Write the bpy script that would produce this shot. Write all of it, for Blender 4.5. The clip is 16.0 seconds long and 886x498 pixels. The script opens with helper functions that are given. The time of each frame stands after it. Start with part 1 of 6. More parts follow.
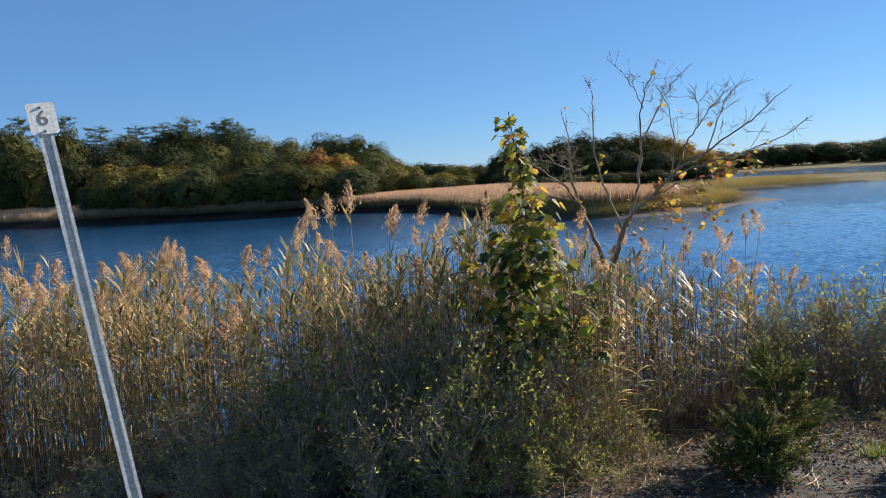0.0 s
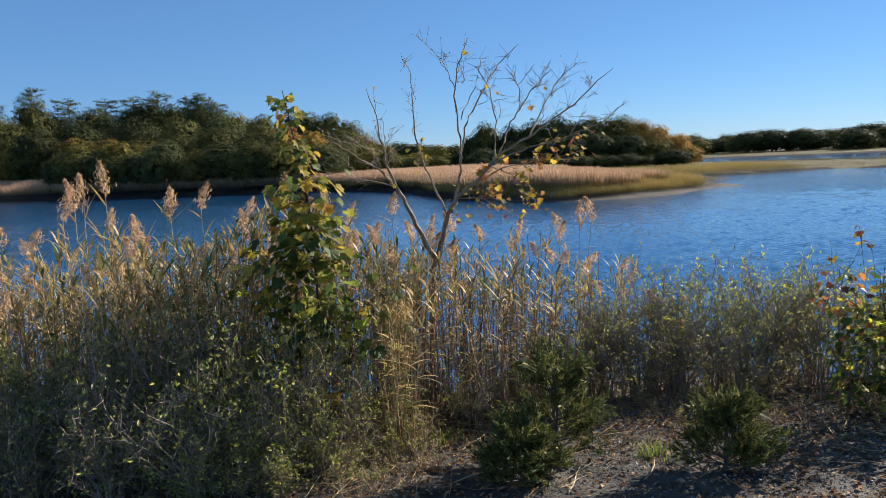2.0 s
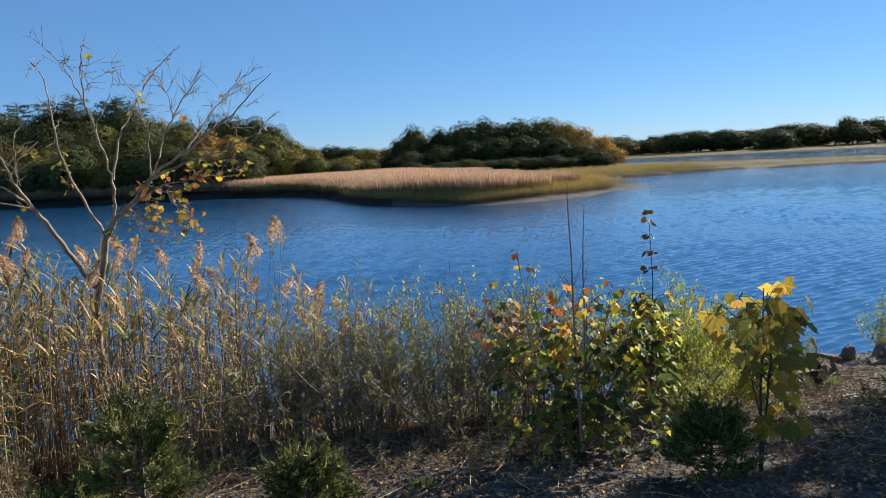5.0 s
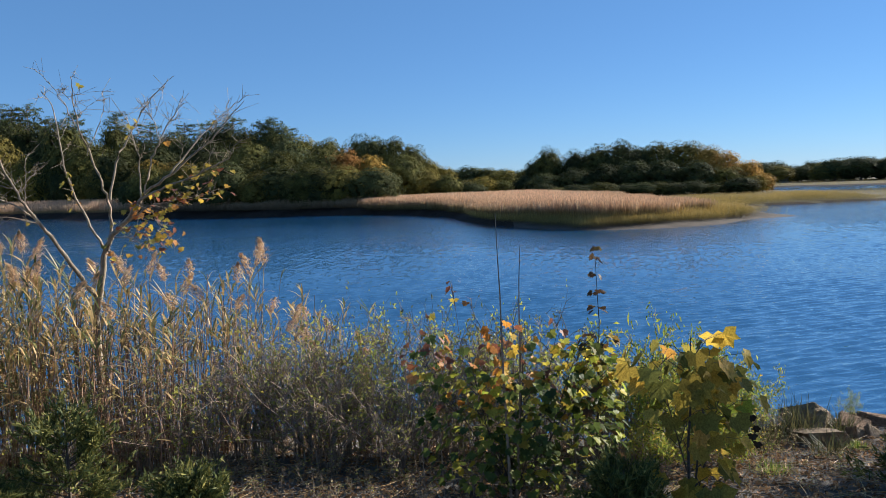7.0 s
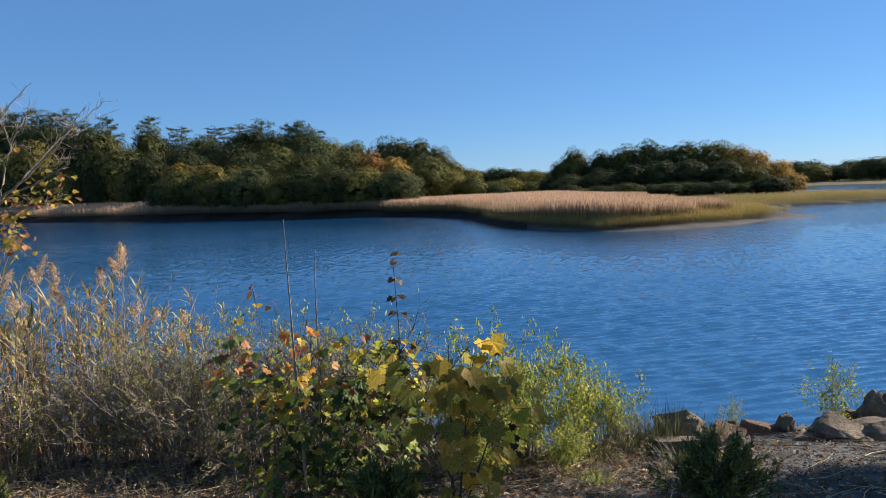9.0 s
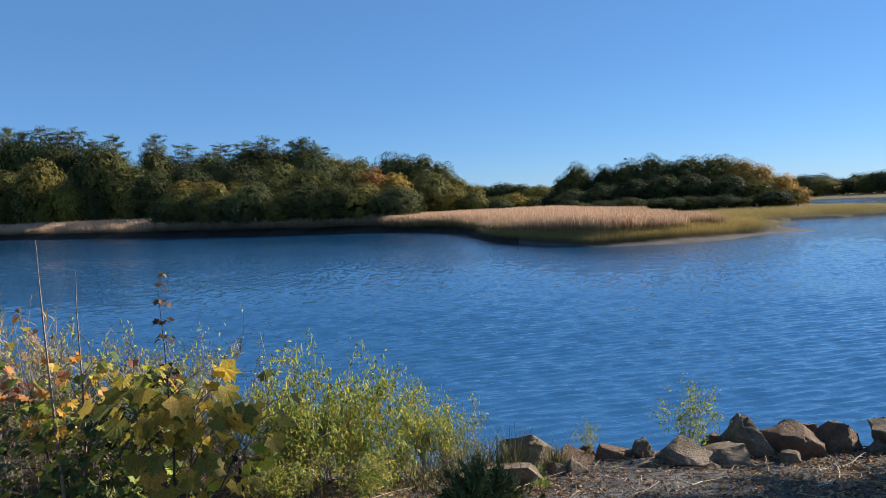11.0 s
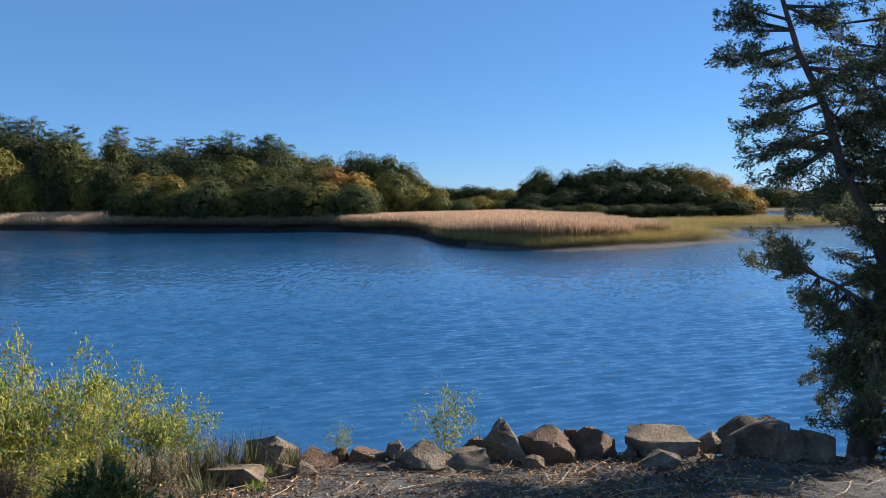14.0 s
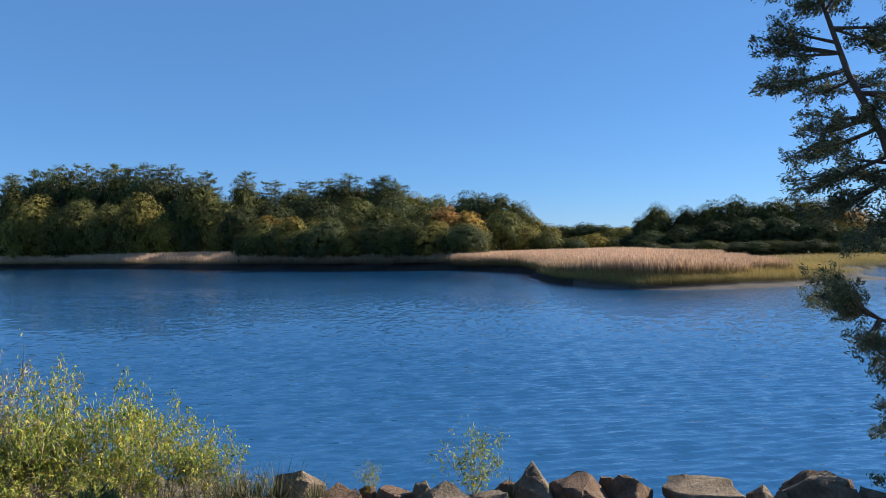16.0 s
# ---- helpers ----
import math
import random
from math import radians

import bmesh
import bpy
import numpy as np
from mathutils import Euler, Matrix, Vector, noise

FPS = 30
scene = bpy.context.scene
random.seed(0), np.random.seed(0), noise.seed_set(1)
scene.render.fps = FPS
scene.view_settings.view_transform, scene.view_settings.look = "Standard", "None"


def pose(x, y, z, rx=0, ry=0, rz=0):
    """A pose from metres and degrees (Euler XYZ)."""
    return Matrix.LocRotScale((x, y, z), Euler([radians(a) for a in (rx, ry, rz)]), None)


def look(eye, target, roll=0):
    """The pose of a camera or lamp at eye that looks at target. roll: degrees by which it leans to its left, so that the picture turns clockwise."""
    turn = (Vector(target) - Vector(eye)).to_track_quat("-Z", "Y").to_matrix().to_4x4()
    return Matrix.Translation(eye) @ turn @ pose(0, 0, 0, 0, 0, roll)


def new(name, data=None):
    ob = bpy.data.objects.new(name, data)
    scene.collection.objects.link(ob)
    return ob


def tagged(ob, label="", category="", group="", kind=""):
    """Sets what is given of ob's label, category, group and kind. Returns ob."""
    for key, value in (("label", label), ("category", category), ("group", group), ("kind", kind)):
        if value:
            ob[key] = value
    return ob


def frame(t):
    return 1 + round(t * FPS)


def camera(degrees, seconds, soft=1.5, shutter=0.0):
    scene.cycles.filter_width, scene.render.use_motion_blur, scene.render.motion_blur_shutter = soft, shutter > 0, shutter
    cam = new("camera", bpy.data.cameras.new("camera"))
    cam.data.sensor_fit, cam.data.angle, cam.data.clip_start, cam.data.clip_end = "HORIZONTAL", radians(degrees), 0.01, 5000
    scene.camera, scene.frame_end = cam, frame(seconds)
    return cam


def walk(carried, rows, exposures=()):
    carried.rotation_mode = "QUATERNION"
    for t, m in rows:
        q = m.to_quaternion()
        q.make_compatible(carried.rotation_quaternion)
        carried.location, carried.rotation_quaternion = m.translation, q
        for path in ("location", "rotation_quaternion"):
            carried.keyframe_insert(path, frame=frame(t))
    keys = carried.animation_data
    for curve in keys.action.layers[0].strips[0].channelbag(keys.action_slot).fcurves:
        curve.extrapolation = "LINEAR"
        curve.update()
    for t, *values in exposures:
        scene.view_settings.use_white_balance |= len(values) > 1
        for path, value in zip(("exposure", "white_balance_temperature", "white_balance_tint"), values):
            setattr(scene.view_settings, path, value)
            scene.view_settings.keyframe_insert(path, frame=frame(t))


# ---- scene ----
cam = camera(62.1, 16.0, soft=0.6)
PATH = [
    (0, (-0.331, -1.096, 2.651), (-0.277, 0.894, 2.458), -3.7),
    (0.5, (0.191, -1.074, 2.626), (0.27, 0.913, 2.413), -3.3),
    (1, (0.651, -0.96, 2.614), (0.744, 1.027, 2.411), -2.7),
    (1.5, (1.119, -0.885, 2.605), (1.212, 1.103, 2.405), -2.3),
    (2, (1.584, -0.814, 2.576), (1.687, 1.167, 2.327), -2.7),
    (2.5, (2.09, -0.699, 2.571), (2.298, 1.273, 2.307), -4.0),
    (3, (2.599, -0.607, 2.575), (2.884, 1.357, 2.328), -5.1),
    (3.5, (3.089, -0.462, 2.547), (3.388, 1.5, 2.301), -5.1),
    (4, (3.596, -0.369, 2.561), (3.897, 1.596, 2.344), -4.6),
    (4.5, (4.052, -0.217, 2.55), (4.338, 1.747, 2.308), -4.0),
    (4.7, (4.246, -0.202, 2.555), (4.528, 1.762, 2.302), -3.6),
    (6.8, (6.096, -0.198, 2.553), (6.02, 1.792, 2.367), -2.1),
    (7, (6.286, -0.18, 2.548), (6.174, 1.809, 2.371), -2.0),
    (7.5, (6.806, -0.204, 2.552), (6.617, 1.781, 2.39), -2.0),
    (8, (7.277, -0.156, 2.54), (7.075, 1.826, 2.364), -2.2),
    (8.5, (7.78, -0.094, 2.535), (7.577, 1.887, 2.352), -2.3),
    (9, (8.257, 0.017, 2.501), (8.053, 2.0, 2.331), -2.3),
    (9.5, (8.744, 0.091, 2.506), (8.538, 2.075, 2.364), -2.0),
    (10, (9.208, 0.171, 2.48), (8.988, 2.154, 2.341), -2.3),
    (10.2, (9.399, 0.231, 2.495), (9.173, 2.213, 2.347), -2.3),
    (12.3, (11.364, 0.806, 2.32), (11.108, 2.788, 2.237), -3.3),
    (12.5, (11.522, 0.831, 2.328), (11.258, 2.811, 2.237), -3.4),
    (13, (11.947, 0.802, 2.345), (11.666, 2.78, 2.255), -3.5),
    (13.5, (12.327, 0.818, 2.324), (12.093, 2.8, 2.204), -2.5),
    (14, (12.627, 0.869, 2.312), (12.465, 2.858, 2.187), -1.0),
    (14.5, (12.964, 0.906, 2.309), (12.77, 2.894, 2.198), -1.5),
    (15, (13.234, 0.972, 2.286), (12.973, 2.953, 2.208), -3.3),
    (15.5, (13.443, 1.04, 2.281), (13.109, 3.012, 2.26), -3.7),
    (16, (13.616, 1.057, 2.285), (13.145, 3.001, 2.271), -1.4),
]
walk(cam, [(t, look(eye, target, roll)) for t, eye, target, roll in PATH], [(0.0, 1.10, 5500, 9), (4.0, 1.12, 5450, 9), (9.0, 1.08, 5350, 9), (14.0, 1.20, 5250, 9), (16.0, 1.18, 5200, 9)])

# ---- world, sun ----
SUN_AZ, SUN_EL = 59.0, 27.0          # degrees clockwise from +y, and above the horizon
world = bpy.data.worlds.new("world")
scene.world = world
world.use_nodes = True
wn = world.node_tree
sky = wn.nodes.new("ShaderNodeTexSky")
sky.sky_type = "NISHITA"
sky.sun_disc = False
sky.sun_elevation, sky.sun_rotation = radians(SUN_EL), radians(SUN_AZ)
sky.air_density, sky.dust_density, sky.ozone_density, sky.altitude = 0.8, 0.0, 5.0, 0
background = wn.nodes["Background"]
background.inputs["Strength"].default_value = 0.056
even = wn.nodes.new("ShaderNodeMix")          # a constant blue mixed in flattens the sky's gradient
even.data_type = "RGBA"
even.inputs["Factor"].default_value = 0.48
even.inputs["B"].default_value = (1.38, 2.6, 4.15, 1)
wn.links.new(sky.outputs["Color"], even.inputs["A"])
wn.links.new(even.outputs["Result"], background.inputs["Color"])

sun_data = bpy.data.lights.new("sun", "SUN")
sun_data.energy, sun_data.angle, sun_data.color = 5.0, radians(0.53), (1.0, 0.83, 0.61)
sun = new("sun", sun_data)
to_sun = Vector((math.sin(radians(SUN_AZ)) * math.cos(radians(SUN_EL)),
                 math.cos(radians(SUN_AZ)) * math.cos(radians(SUN_EL)), math.sin(radians(SUN_EL))))
sun.matrix_world = look(to_sun * 50, (0, 0, 0))

# ---- materials ----
WATER = -1.81


def nodes_of(name):
    m = bpy.data.materials.new(name)
    m.use_nodes = True
    t = m.node_tree
    return m, t, t.nodes, t.links, t.nodes["Principled BSDF"]


def ramp(n, stops):
    r = n.new("ShaderNodeValToRGB")
    e = r.color_ramp.elements
    while len(e) < len(stops):
        e.new(0.5)
    for el, (p, c) in zip(e, stops):
        el.position, el.color = p, (*c, 1)
    return r


def noise_node(n, l, coord, scale, detail=4, rough=0.6):
    t = n.new("ShaderNodeTexNoise")
    t.inputs["Scale"].default_value, t.inputs["Detail"].default_value = scale, detail
    t.inputs["Roughness"].default_value = rough
    l.new(coord, t.inputs["Vector"])
    return t


def mult(n, l, a, b, kind="MULTIPLY", fac=1.0):
    m = n.new("ShaderNodeMix")
    m.data_type, m.blend_type = "RGBA", kind
    m.inputs["Factor"].default_value = fac
    l.new(a, m.inputs["A"]), l.new(b, m.inputs["B"])
    return m.outputs["Result"]


def grain(name, stops, scale, rough=0.85, bump=0.3, fine=7.0, metallic=0.0, depth=0.02, stretch=(1, 1, 1), spec=0.3):
    """A matt surface: patches at one scale, grain at a finer one, relief."""
    m, t, n, l, b = nodes_of(name)
    tc, mp = n.new("ShaderNodeTexCoord"), n.new("ShaderNodeMapping")
    mp.inputs["Scale"].default_value = stretch
    l.new(tc.outputs["Object"], mp.inputs["Vector"])
    v = mp.outputs["Vector"]
    big, small = noise_node(n, l, v, scale), noise_node(n, l, v, scale * fine, 6, 0.7)
    r = ramp(n, stops)
    l.new(big.outputs["Fac"], r.inputs["Fac"])
    s = ramp(n, [(0.3, (0.62, 0.62, 0.62)), (0.7, (1.25, 1.25, 1.25))])
    l.new(small.outputs["Fac"], s.inputs["Fac"])
    l.new(mult(n, l, r.outputs["Color"], s.outputs["Color"]), b.inputs["Base Color"])
    b.inputs["Roughness"].default_value, b.inputs["Metallic"].default_value = rough, metallic
    b.inputs["Specular IOR Level"].default_value = spec
    bp = n.new("ShaderNodeBump")
    bp.inputs["Strength"].default_value, bp.inputs["Distance"].default_value = bump, depth
    l.new(small.outputs["Fac"], bp.inputs["Height"])
    l.new(bp.outputs["Normal"], b.inputs["Normal"])
    return m


def foliage(name, stops, thin=0.35, rough=0.55, per="island", tint=False, spec=0.2):
    """Leaves: each its own colour along the ramp, and light that comes through them."""
    m, t, n, l, b = nodes_of(name)
    if per == "island":
        src = n.new("ShaderNodeNewGeometry").outputs["Random Per Island"]
    else:
        src = n.new("ShaderNodeObjectInfo").outputs["Random"]
    r = ramp(n, stops)
    l.new(src, r.inputs["Fac"])
    colour = r.outputs["Color"]
    tc = n.new("ShaderNodeTexCoord")
    blot = noise_node(n, l, tc.outputs["Object"], 0.35 if tint else 14.0, 3)
    s = ramp(n, [(0.3, (0.55, 0.55, 0.5)), (0.7, (1.35, 1.35, 1.35))])
    l.new(blot.outputs["Fac"], s.inputs["Fac"])
    colour = mult(n, l, colour, s.outputs["Color"])
    if tint:
        colour = mult(n, l, colour, n.new("ShaderNodeObjectInfo").outputs["Color"])
    l.new(colour, b.inputs["Base Color"])
    b.inputs["Roughness"].default_value = rough
    b.inputs["Specular IOR Level"].default_value = spec
    tr, mx = n.new("ShaderNodeBsdfTranslucent"), n.new("ShaderNodeMixShader")
    l.new(colour, tr.inputs["Color"])
    mx.inputs["Fac"].default_value = thin
    l.new(b.outputs["BSDF"], mx.inputs[1]), l.new(tr.outputs["BSDF"], mx.inputs[2])
    l.new(mx.outputs["Shader"], n["Material Output"].inputs["Surface"])
    return m


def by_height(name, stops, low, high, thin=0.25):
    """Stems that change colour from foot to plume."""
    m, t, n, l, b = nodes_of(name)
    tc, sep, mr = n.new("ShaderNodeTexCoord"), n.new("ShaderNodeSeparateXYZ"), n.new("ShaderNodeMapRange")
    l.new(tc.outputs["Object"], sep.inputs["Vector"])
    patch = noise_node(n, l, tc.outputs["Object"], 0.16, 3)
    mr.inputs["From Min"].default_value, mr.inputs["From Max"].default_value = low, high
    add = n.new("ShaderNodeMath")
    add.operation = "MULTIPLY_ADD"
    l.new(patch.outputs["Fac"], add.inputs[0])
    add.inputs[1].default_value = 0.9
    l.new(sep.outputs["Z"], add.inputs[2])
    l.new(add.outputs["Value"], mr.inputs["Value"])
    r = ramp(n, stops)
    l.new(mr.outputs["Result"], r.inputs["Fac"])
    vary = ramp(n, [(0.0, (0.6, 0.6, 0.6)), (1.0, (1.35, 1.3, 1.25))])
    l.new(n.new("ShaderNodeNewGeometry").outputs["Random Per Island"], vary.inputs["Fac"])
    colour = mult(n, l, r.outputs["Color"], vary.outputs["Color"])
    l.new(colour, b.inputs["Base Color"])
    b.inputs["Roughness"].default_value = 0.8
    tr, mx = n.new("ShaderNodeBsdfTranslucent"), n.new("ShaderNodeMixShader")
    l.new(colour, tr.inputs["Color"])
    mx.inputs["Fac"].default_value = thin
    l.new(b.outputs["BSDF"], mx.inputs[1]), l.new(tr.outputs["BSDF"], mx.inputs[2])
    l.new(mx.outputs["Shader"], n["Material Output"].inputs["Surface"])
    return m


def water_material():
    m, t, n, l, b = nodes_of("water")
    b.inputs["Base Color"].default_value = (0.015, 0.068, 0.16, 1)
    b.inputs["Roughness"].default_value = 0.03
    b.inputs["IOR"].default_value = 3.0
    tc = n.new("ShaderNodeTexCoord")

    def crests(turn, stretch):
        mp = n.new("ShaderNodeMapping")
        mp.vector_type = "TEXTURE"
        mp.inputs["Scale"].default_value = (stretch, 1, 1)
        mp.inputs["Rotation"].default_value = (0, 0, radians(turn))
        l.new(tc.outputs["Object"], mp.inputs["Vector"])
        return mp.outputs["Vector"]

    rip = noise_node(n, l, crests(32, 2.2), 6.0, 3, 0.55)
    cross = noise_node(n, l, crests(8, 2.2), 7.5, 2, 0.5)
    calm = noise_node(n, l, tc.outputs["Object"], 0.035, 3, 0.5)
    amp = ramp(n, [(0.35, (0.6, 0.6, 0.6)), (0.65, (1, 1, 1))])
    l.new(calm.outputs["Fac"], amp.inputs["Fac"])
    wave, fine = n.new("ShaderNodeBump"), n.new("ShaderNodeBump")
    wave.inputs["Distance"].default_value, fine.inputs["Distance"].default_value = 0.03, 0.018
    l.new(amp.outputs["Color"], wave.inputs["Strength"]), l.new(rip.outputs["Fac"], wave.inputs["Height"])
    l.new(amp.outputs["Color"], fine.inputs["Strength"]), l.new(cross.outputs["Fac"], fine.inputs["Height"])
    l.new(wave.outputs["Normal"], fine.inputs["Normal"])
    l.new(fine.outputs["Normal"], b.inputs["Normal"])
    return m


M_WATER = water_material()
M_GROUND = grain("gravel_soil", [(0.3, (0.062, 0.055, 0.048)), (0.45, (0.125, 0.112, 0.098)), (0.6, (0.195, 0.176, 0.156)), (0.75, (0.28, 0.257, 0.23))], 2.4, 0.95, 1.0, 22, depth=0.08)
M_MEADOW = grain("marsh_soil", [(0.3, (0.05, 0.042, 0.018)), (0.5, (0.085, 0.07, 0.028)), (0.7, (0.12, 0.10, 0.04))], 0.25, 0.95, 0.4, 12)
# wet mud, darkened to hold the shade at the far bank's foot
M_MUD = grain("shaded_wet_mud", [(0.3, (0.018, 0.013, 0.01)), (0.7, (0.045, 0.033, 0.024))], 0.8, 0.95, 0.4, 8, spec=0.1)
M_BEACH = grain("tidal_mud", [(0.3, (0.05, 0.04, 0.031)), (0.7, (0.105, 0.084, 0.066))], 0.9, 0.8, 0.4, 8, spec=0.2)
M_BARK = grain("bark", [(0.3, (0.07, 0.055, 0.042)), (0.7, (0.16, 0.13, 0.10))], 6, 0.9, 0.8, 5, stretch=(1, 1, 0.3))
M_PALEBARK = grain("pale_bark", [(0.3, (0.17, 0.13, 0.09)), (0.7, (0.42, 0.345, 0.25))], 12, 0.85, 0.6, 5, stretch=(1, 1, 0.4))
M_TWIG = grain("twig", [(0.3, (0.17, 0.125, 0.09)), (0.7, (0.38, 0.29, 0.21))], 9, 0.85, 0.2, 4)
M_DARKTWIG = grain("dark_twig", [(0.3, (0.042, 0.0336, 0.0288)), (0.7, (0.108, 0.0864, 0.072))], 9, 0.85, 0.2, 4)
M_GALV = grain("galvanised_steel", [(0.3, (0.52, 0.53, 0.52)), (0.7, (0.70, 0.71, 0.69))], 14, 0.5, 0.1, 5, metallic=0.25)
M_PLATE = grain("white_sign_paint", [(0.3, (0.80, 0.79, 0.73)), (0.7, (0.88, 0.87, 0.82))], 12, 0.5, 0.05, 5)
M_PRINT = grain("faded_print", [(0.3, (0.16, 0.16, 0.16)), (0.7, (0.28, 0.28, 0.27))], 30, 0.6, 0.05, 4)
M_ROCK = grain("granite", [(0.25, (0.085, 0.06, 0.038)), (0.5, (0.22, 0.16, 0.10)), (0.75, (0.40, 0.30, 0.20))], 2.2, 0.9, 1.0, 11, depth=0.05)
M_BROWNROCK = grain("brown_rock", [(0.25, (0.10, 0.06, 0.036)), (0.5, (0.20, 0.122, 0.07)), (0.75, (0.29, 0.19, 0.115))], 3.4, 0.9, 1.0, 11, depth=0.05)
M_CROWN = foliage("tree_leaves", [(0.0, (0.7, 0.7, 0.65)), (0.5, (1, 1, 1)), (1.0, (1.5, 1.38, 1.1))], 0.2, 0.75, tint=True, spec=0.08)
M_REED_STALK = foliage("reed_stalk", [(0.0, (0.19, 0.12, 0.065)), (0.4, (0.39, 0.26, 0.135)), (0.75, (0.56, 0.41, 0.235)), (1.0, (0.40, 0.36, 0.17))], 0.1, 0.6)
M_REED_LEAF = foliage("reed_leaf", [(0.0, (0.11, 0.135, 0.05)), (0.35, (0.23, 0.225, 0.085)), (0.55, (0.42, 0.29, 0.115)), (1.0, (0.66, 0.47, 0.22))], 0.35, 0.45)
M_REED_RED = foliage("red_brown_reed_stalk", [(0.0, (0.14, 0.08, 0.055)), (0.5, (0.30, 0.175, 0.11)), (1.0, (0.46, 0.32, 0.22))], 0.1, 0.6)
# shrub leaf made darker than M_DULL to carry the shrub mass's shade
M_DEEP = foliage("shaded_shrub_leaf", [(0.0, (0.075, 0.08, 0.038)), (0.55, (0.18, 0.185, 0.07)), (0.85, (0.36, 0.34, 0.095)), (1.0, (0.60, 0.52, 0.12))], 0.3, 0.45)
M_PLUME = foliage("reed_plume", [(0.0, (0.42, 0.26, 0.15)), (0.5, (0.60, 0.41, 0.24)), (1.0, (0.74, 0.56, 0.36))], 0.45, 0.8)
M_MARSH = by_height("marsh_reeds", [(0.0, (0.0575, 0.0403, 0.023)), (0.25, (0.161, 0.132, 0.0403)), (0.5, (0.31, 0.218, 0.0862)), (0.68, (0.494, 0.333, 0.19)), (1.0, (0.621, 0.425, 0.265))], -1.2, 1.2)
# the reeds under the far trees: their shade is put into this browner colour
M_MARSH_SHADED = by_height("shaded_marsh_reeds", [(0.0, (0.054, 0.036, 0.0216)), (0.35, (0.144, 0.102, 0.054)), (0.65, (0.288, 0.198, 0.108)), (1.0, (0.456, 0.318, 0.18))], -1.2, 1.6)
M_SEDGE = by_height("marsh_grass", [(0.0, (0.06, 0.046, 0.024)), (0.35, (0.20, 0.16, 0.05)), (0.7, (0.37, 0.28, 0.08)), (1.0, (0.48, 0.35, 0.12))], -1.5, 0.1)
M_WILLOW = foliage("willow_leaf", [(0.0, (0.12, 0.16, 0.035)), (0.55, (0.29, 0.33, 0.055)), (0.85, (0.55, 0.48, 0.06)), (1.0, (0.58, 0.36, 0.07))], 0.45, 0.55)
M_DULL = foliage("shrub_leaf", [(0.0, (0.12, 0.125, 0.045)), (0.5, (0.25, 0.25, 0.085)), (0.85, (0.48, 0.45, 0.10)), (1.0, (0.66, 0.55, 0.11))], 0.42, 0.45)
M_BAY = foliage("bayberry_leaf", [(0.0, (0.15, 0.175, 0.0562)), (0.45, (0.325, 0.35, 0.0875)), (0.8, (0.575, 0.55, 0.112)), (1.0, (0.7, 0.6, 0.112))], 0.45)
M_MAPLE = foliage("maple_leaf", [(0.0, (0.055, 0.085, 0.025)), (0.6, (0.15, 0.185, 0.045)), (0.85, (0.33, 0.33, 0.055)), (1.0, (0.60, 0.44, 0.055))], 0.5, 0.5, per="object")
M_MAPLE_MASS = foliage("maple_leaf_mass", [(0.0, (0.045, 0.07, 0.02)), (0.7, (0.13, 0.16, 0.035)), (0.9, (0.36, 0.36, 0.05)), (1.0, (0.58, 0.42, 0.05))], 0.5, 0.5)
M_MAPLE_BIG = foliage("big_maple_leaf", [(0.0, (0.10, 0.12, 0.03)), (0.3, (0.25, 0.21, 0.04)), (0.75, (0.46, 0.32, 0.05)), (1.0, (0.62, 0.42, 0.055))], 0.6, 0.5, per="object")
M_MAPLE_RED = foliage("red_maple_leaf", [(0.0, (0.149, 0.0673, 0.0448)), (0.5, (0.329, 0.12, 0.0598)), (1.0, (0.598, 0.299, 0.0747))], 0.4, 0.5, per="object")
M_MAPLE_YELLOW = foliage("yellow_maple_leaf", [(0.0, (0.17, 0.175, 0.04)), (0.4, (0.40, 0.31, 0.055)), (0.8, (0.64, 0.43, 0.055)), (1.0, (0.45, 0.22, 0.048))], 0.5, 0.55, per="object")
M_MAPLE_LIME = foliage("lime_maple_leaf", [(0.0, (0.34, 0.40, 0.05)), (0.6, (0.55, 0.55, 0.06)), (1.0, (0.70, 0.55, 0.06))], 0.55, 0.5, per="object")
M_MAPLE_ORANGE = foliage("orange_maple_leaf", [(0.0, (0.55, 0.20, 0.04)), (0.6, (0.70, 0.36, 0.05)), (1.0, (0.75, 0.50, 0.06))], 0.5, 0.5, per="object")
M_WITHERED = foliage("withered_leaf", [(0.0, (0.02, 0.016, 0.012)), (1.0, (0.05, 0.035, 0.025))], 0.1, 0.7, per="object")
M_PALETWIG = grain("pale_twig", [(0.3, (0.26, 0.20, 0.145)), (0.7, (0.48, 0.39, 0.29))], 9, 0.85, 0.2, 4)
M_BRONZE = foliage("bronze_leaf", [(0.0, (0.05, 0.035, 0.02)), (0.7, (0.12, 0.065, 0.032)), (1.0, (0.30, 0.19, 0.045))], 0.3, 0.5, per="object")
M_RUSH = foliage("rush", [(0.0, (0.05, 0.055, 0.025)), (0.6, (0.12, 0.12, 0.05)), (1.0, (0.26, 0.21, 0.09))], 0.25)
M_SAPLING_MASS = foliage("sapling_leaf_mass", [(0.0, (0.09, 0.12, 0.03)), (0.5, (0.22, 0.25, 0.05)), (0.85, (0.42, 0.40, 0.06)), (1.0, (0.62, 0.44, 0.06))], 0.5, 0.5)
M_CEDAR = foliage("cedar_sprays", [(0.0, (0.055, 0.066, 0.038)), (0.6, (0.115, 0.13, 0.068)), (1.0, (0.23, 0.21, 0.11))], 0.25, 0.7, spec=0.08)
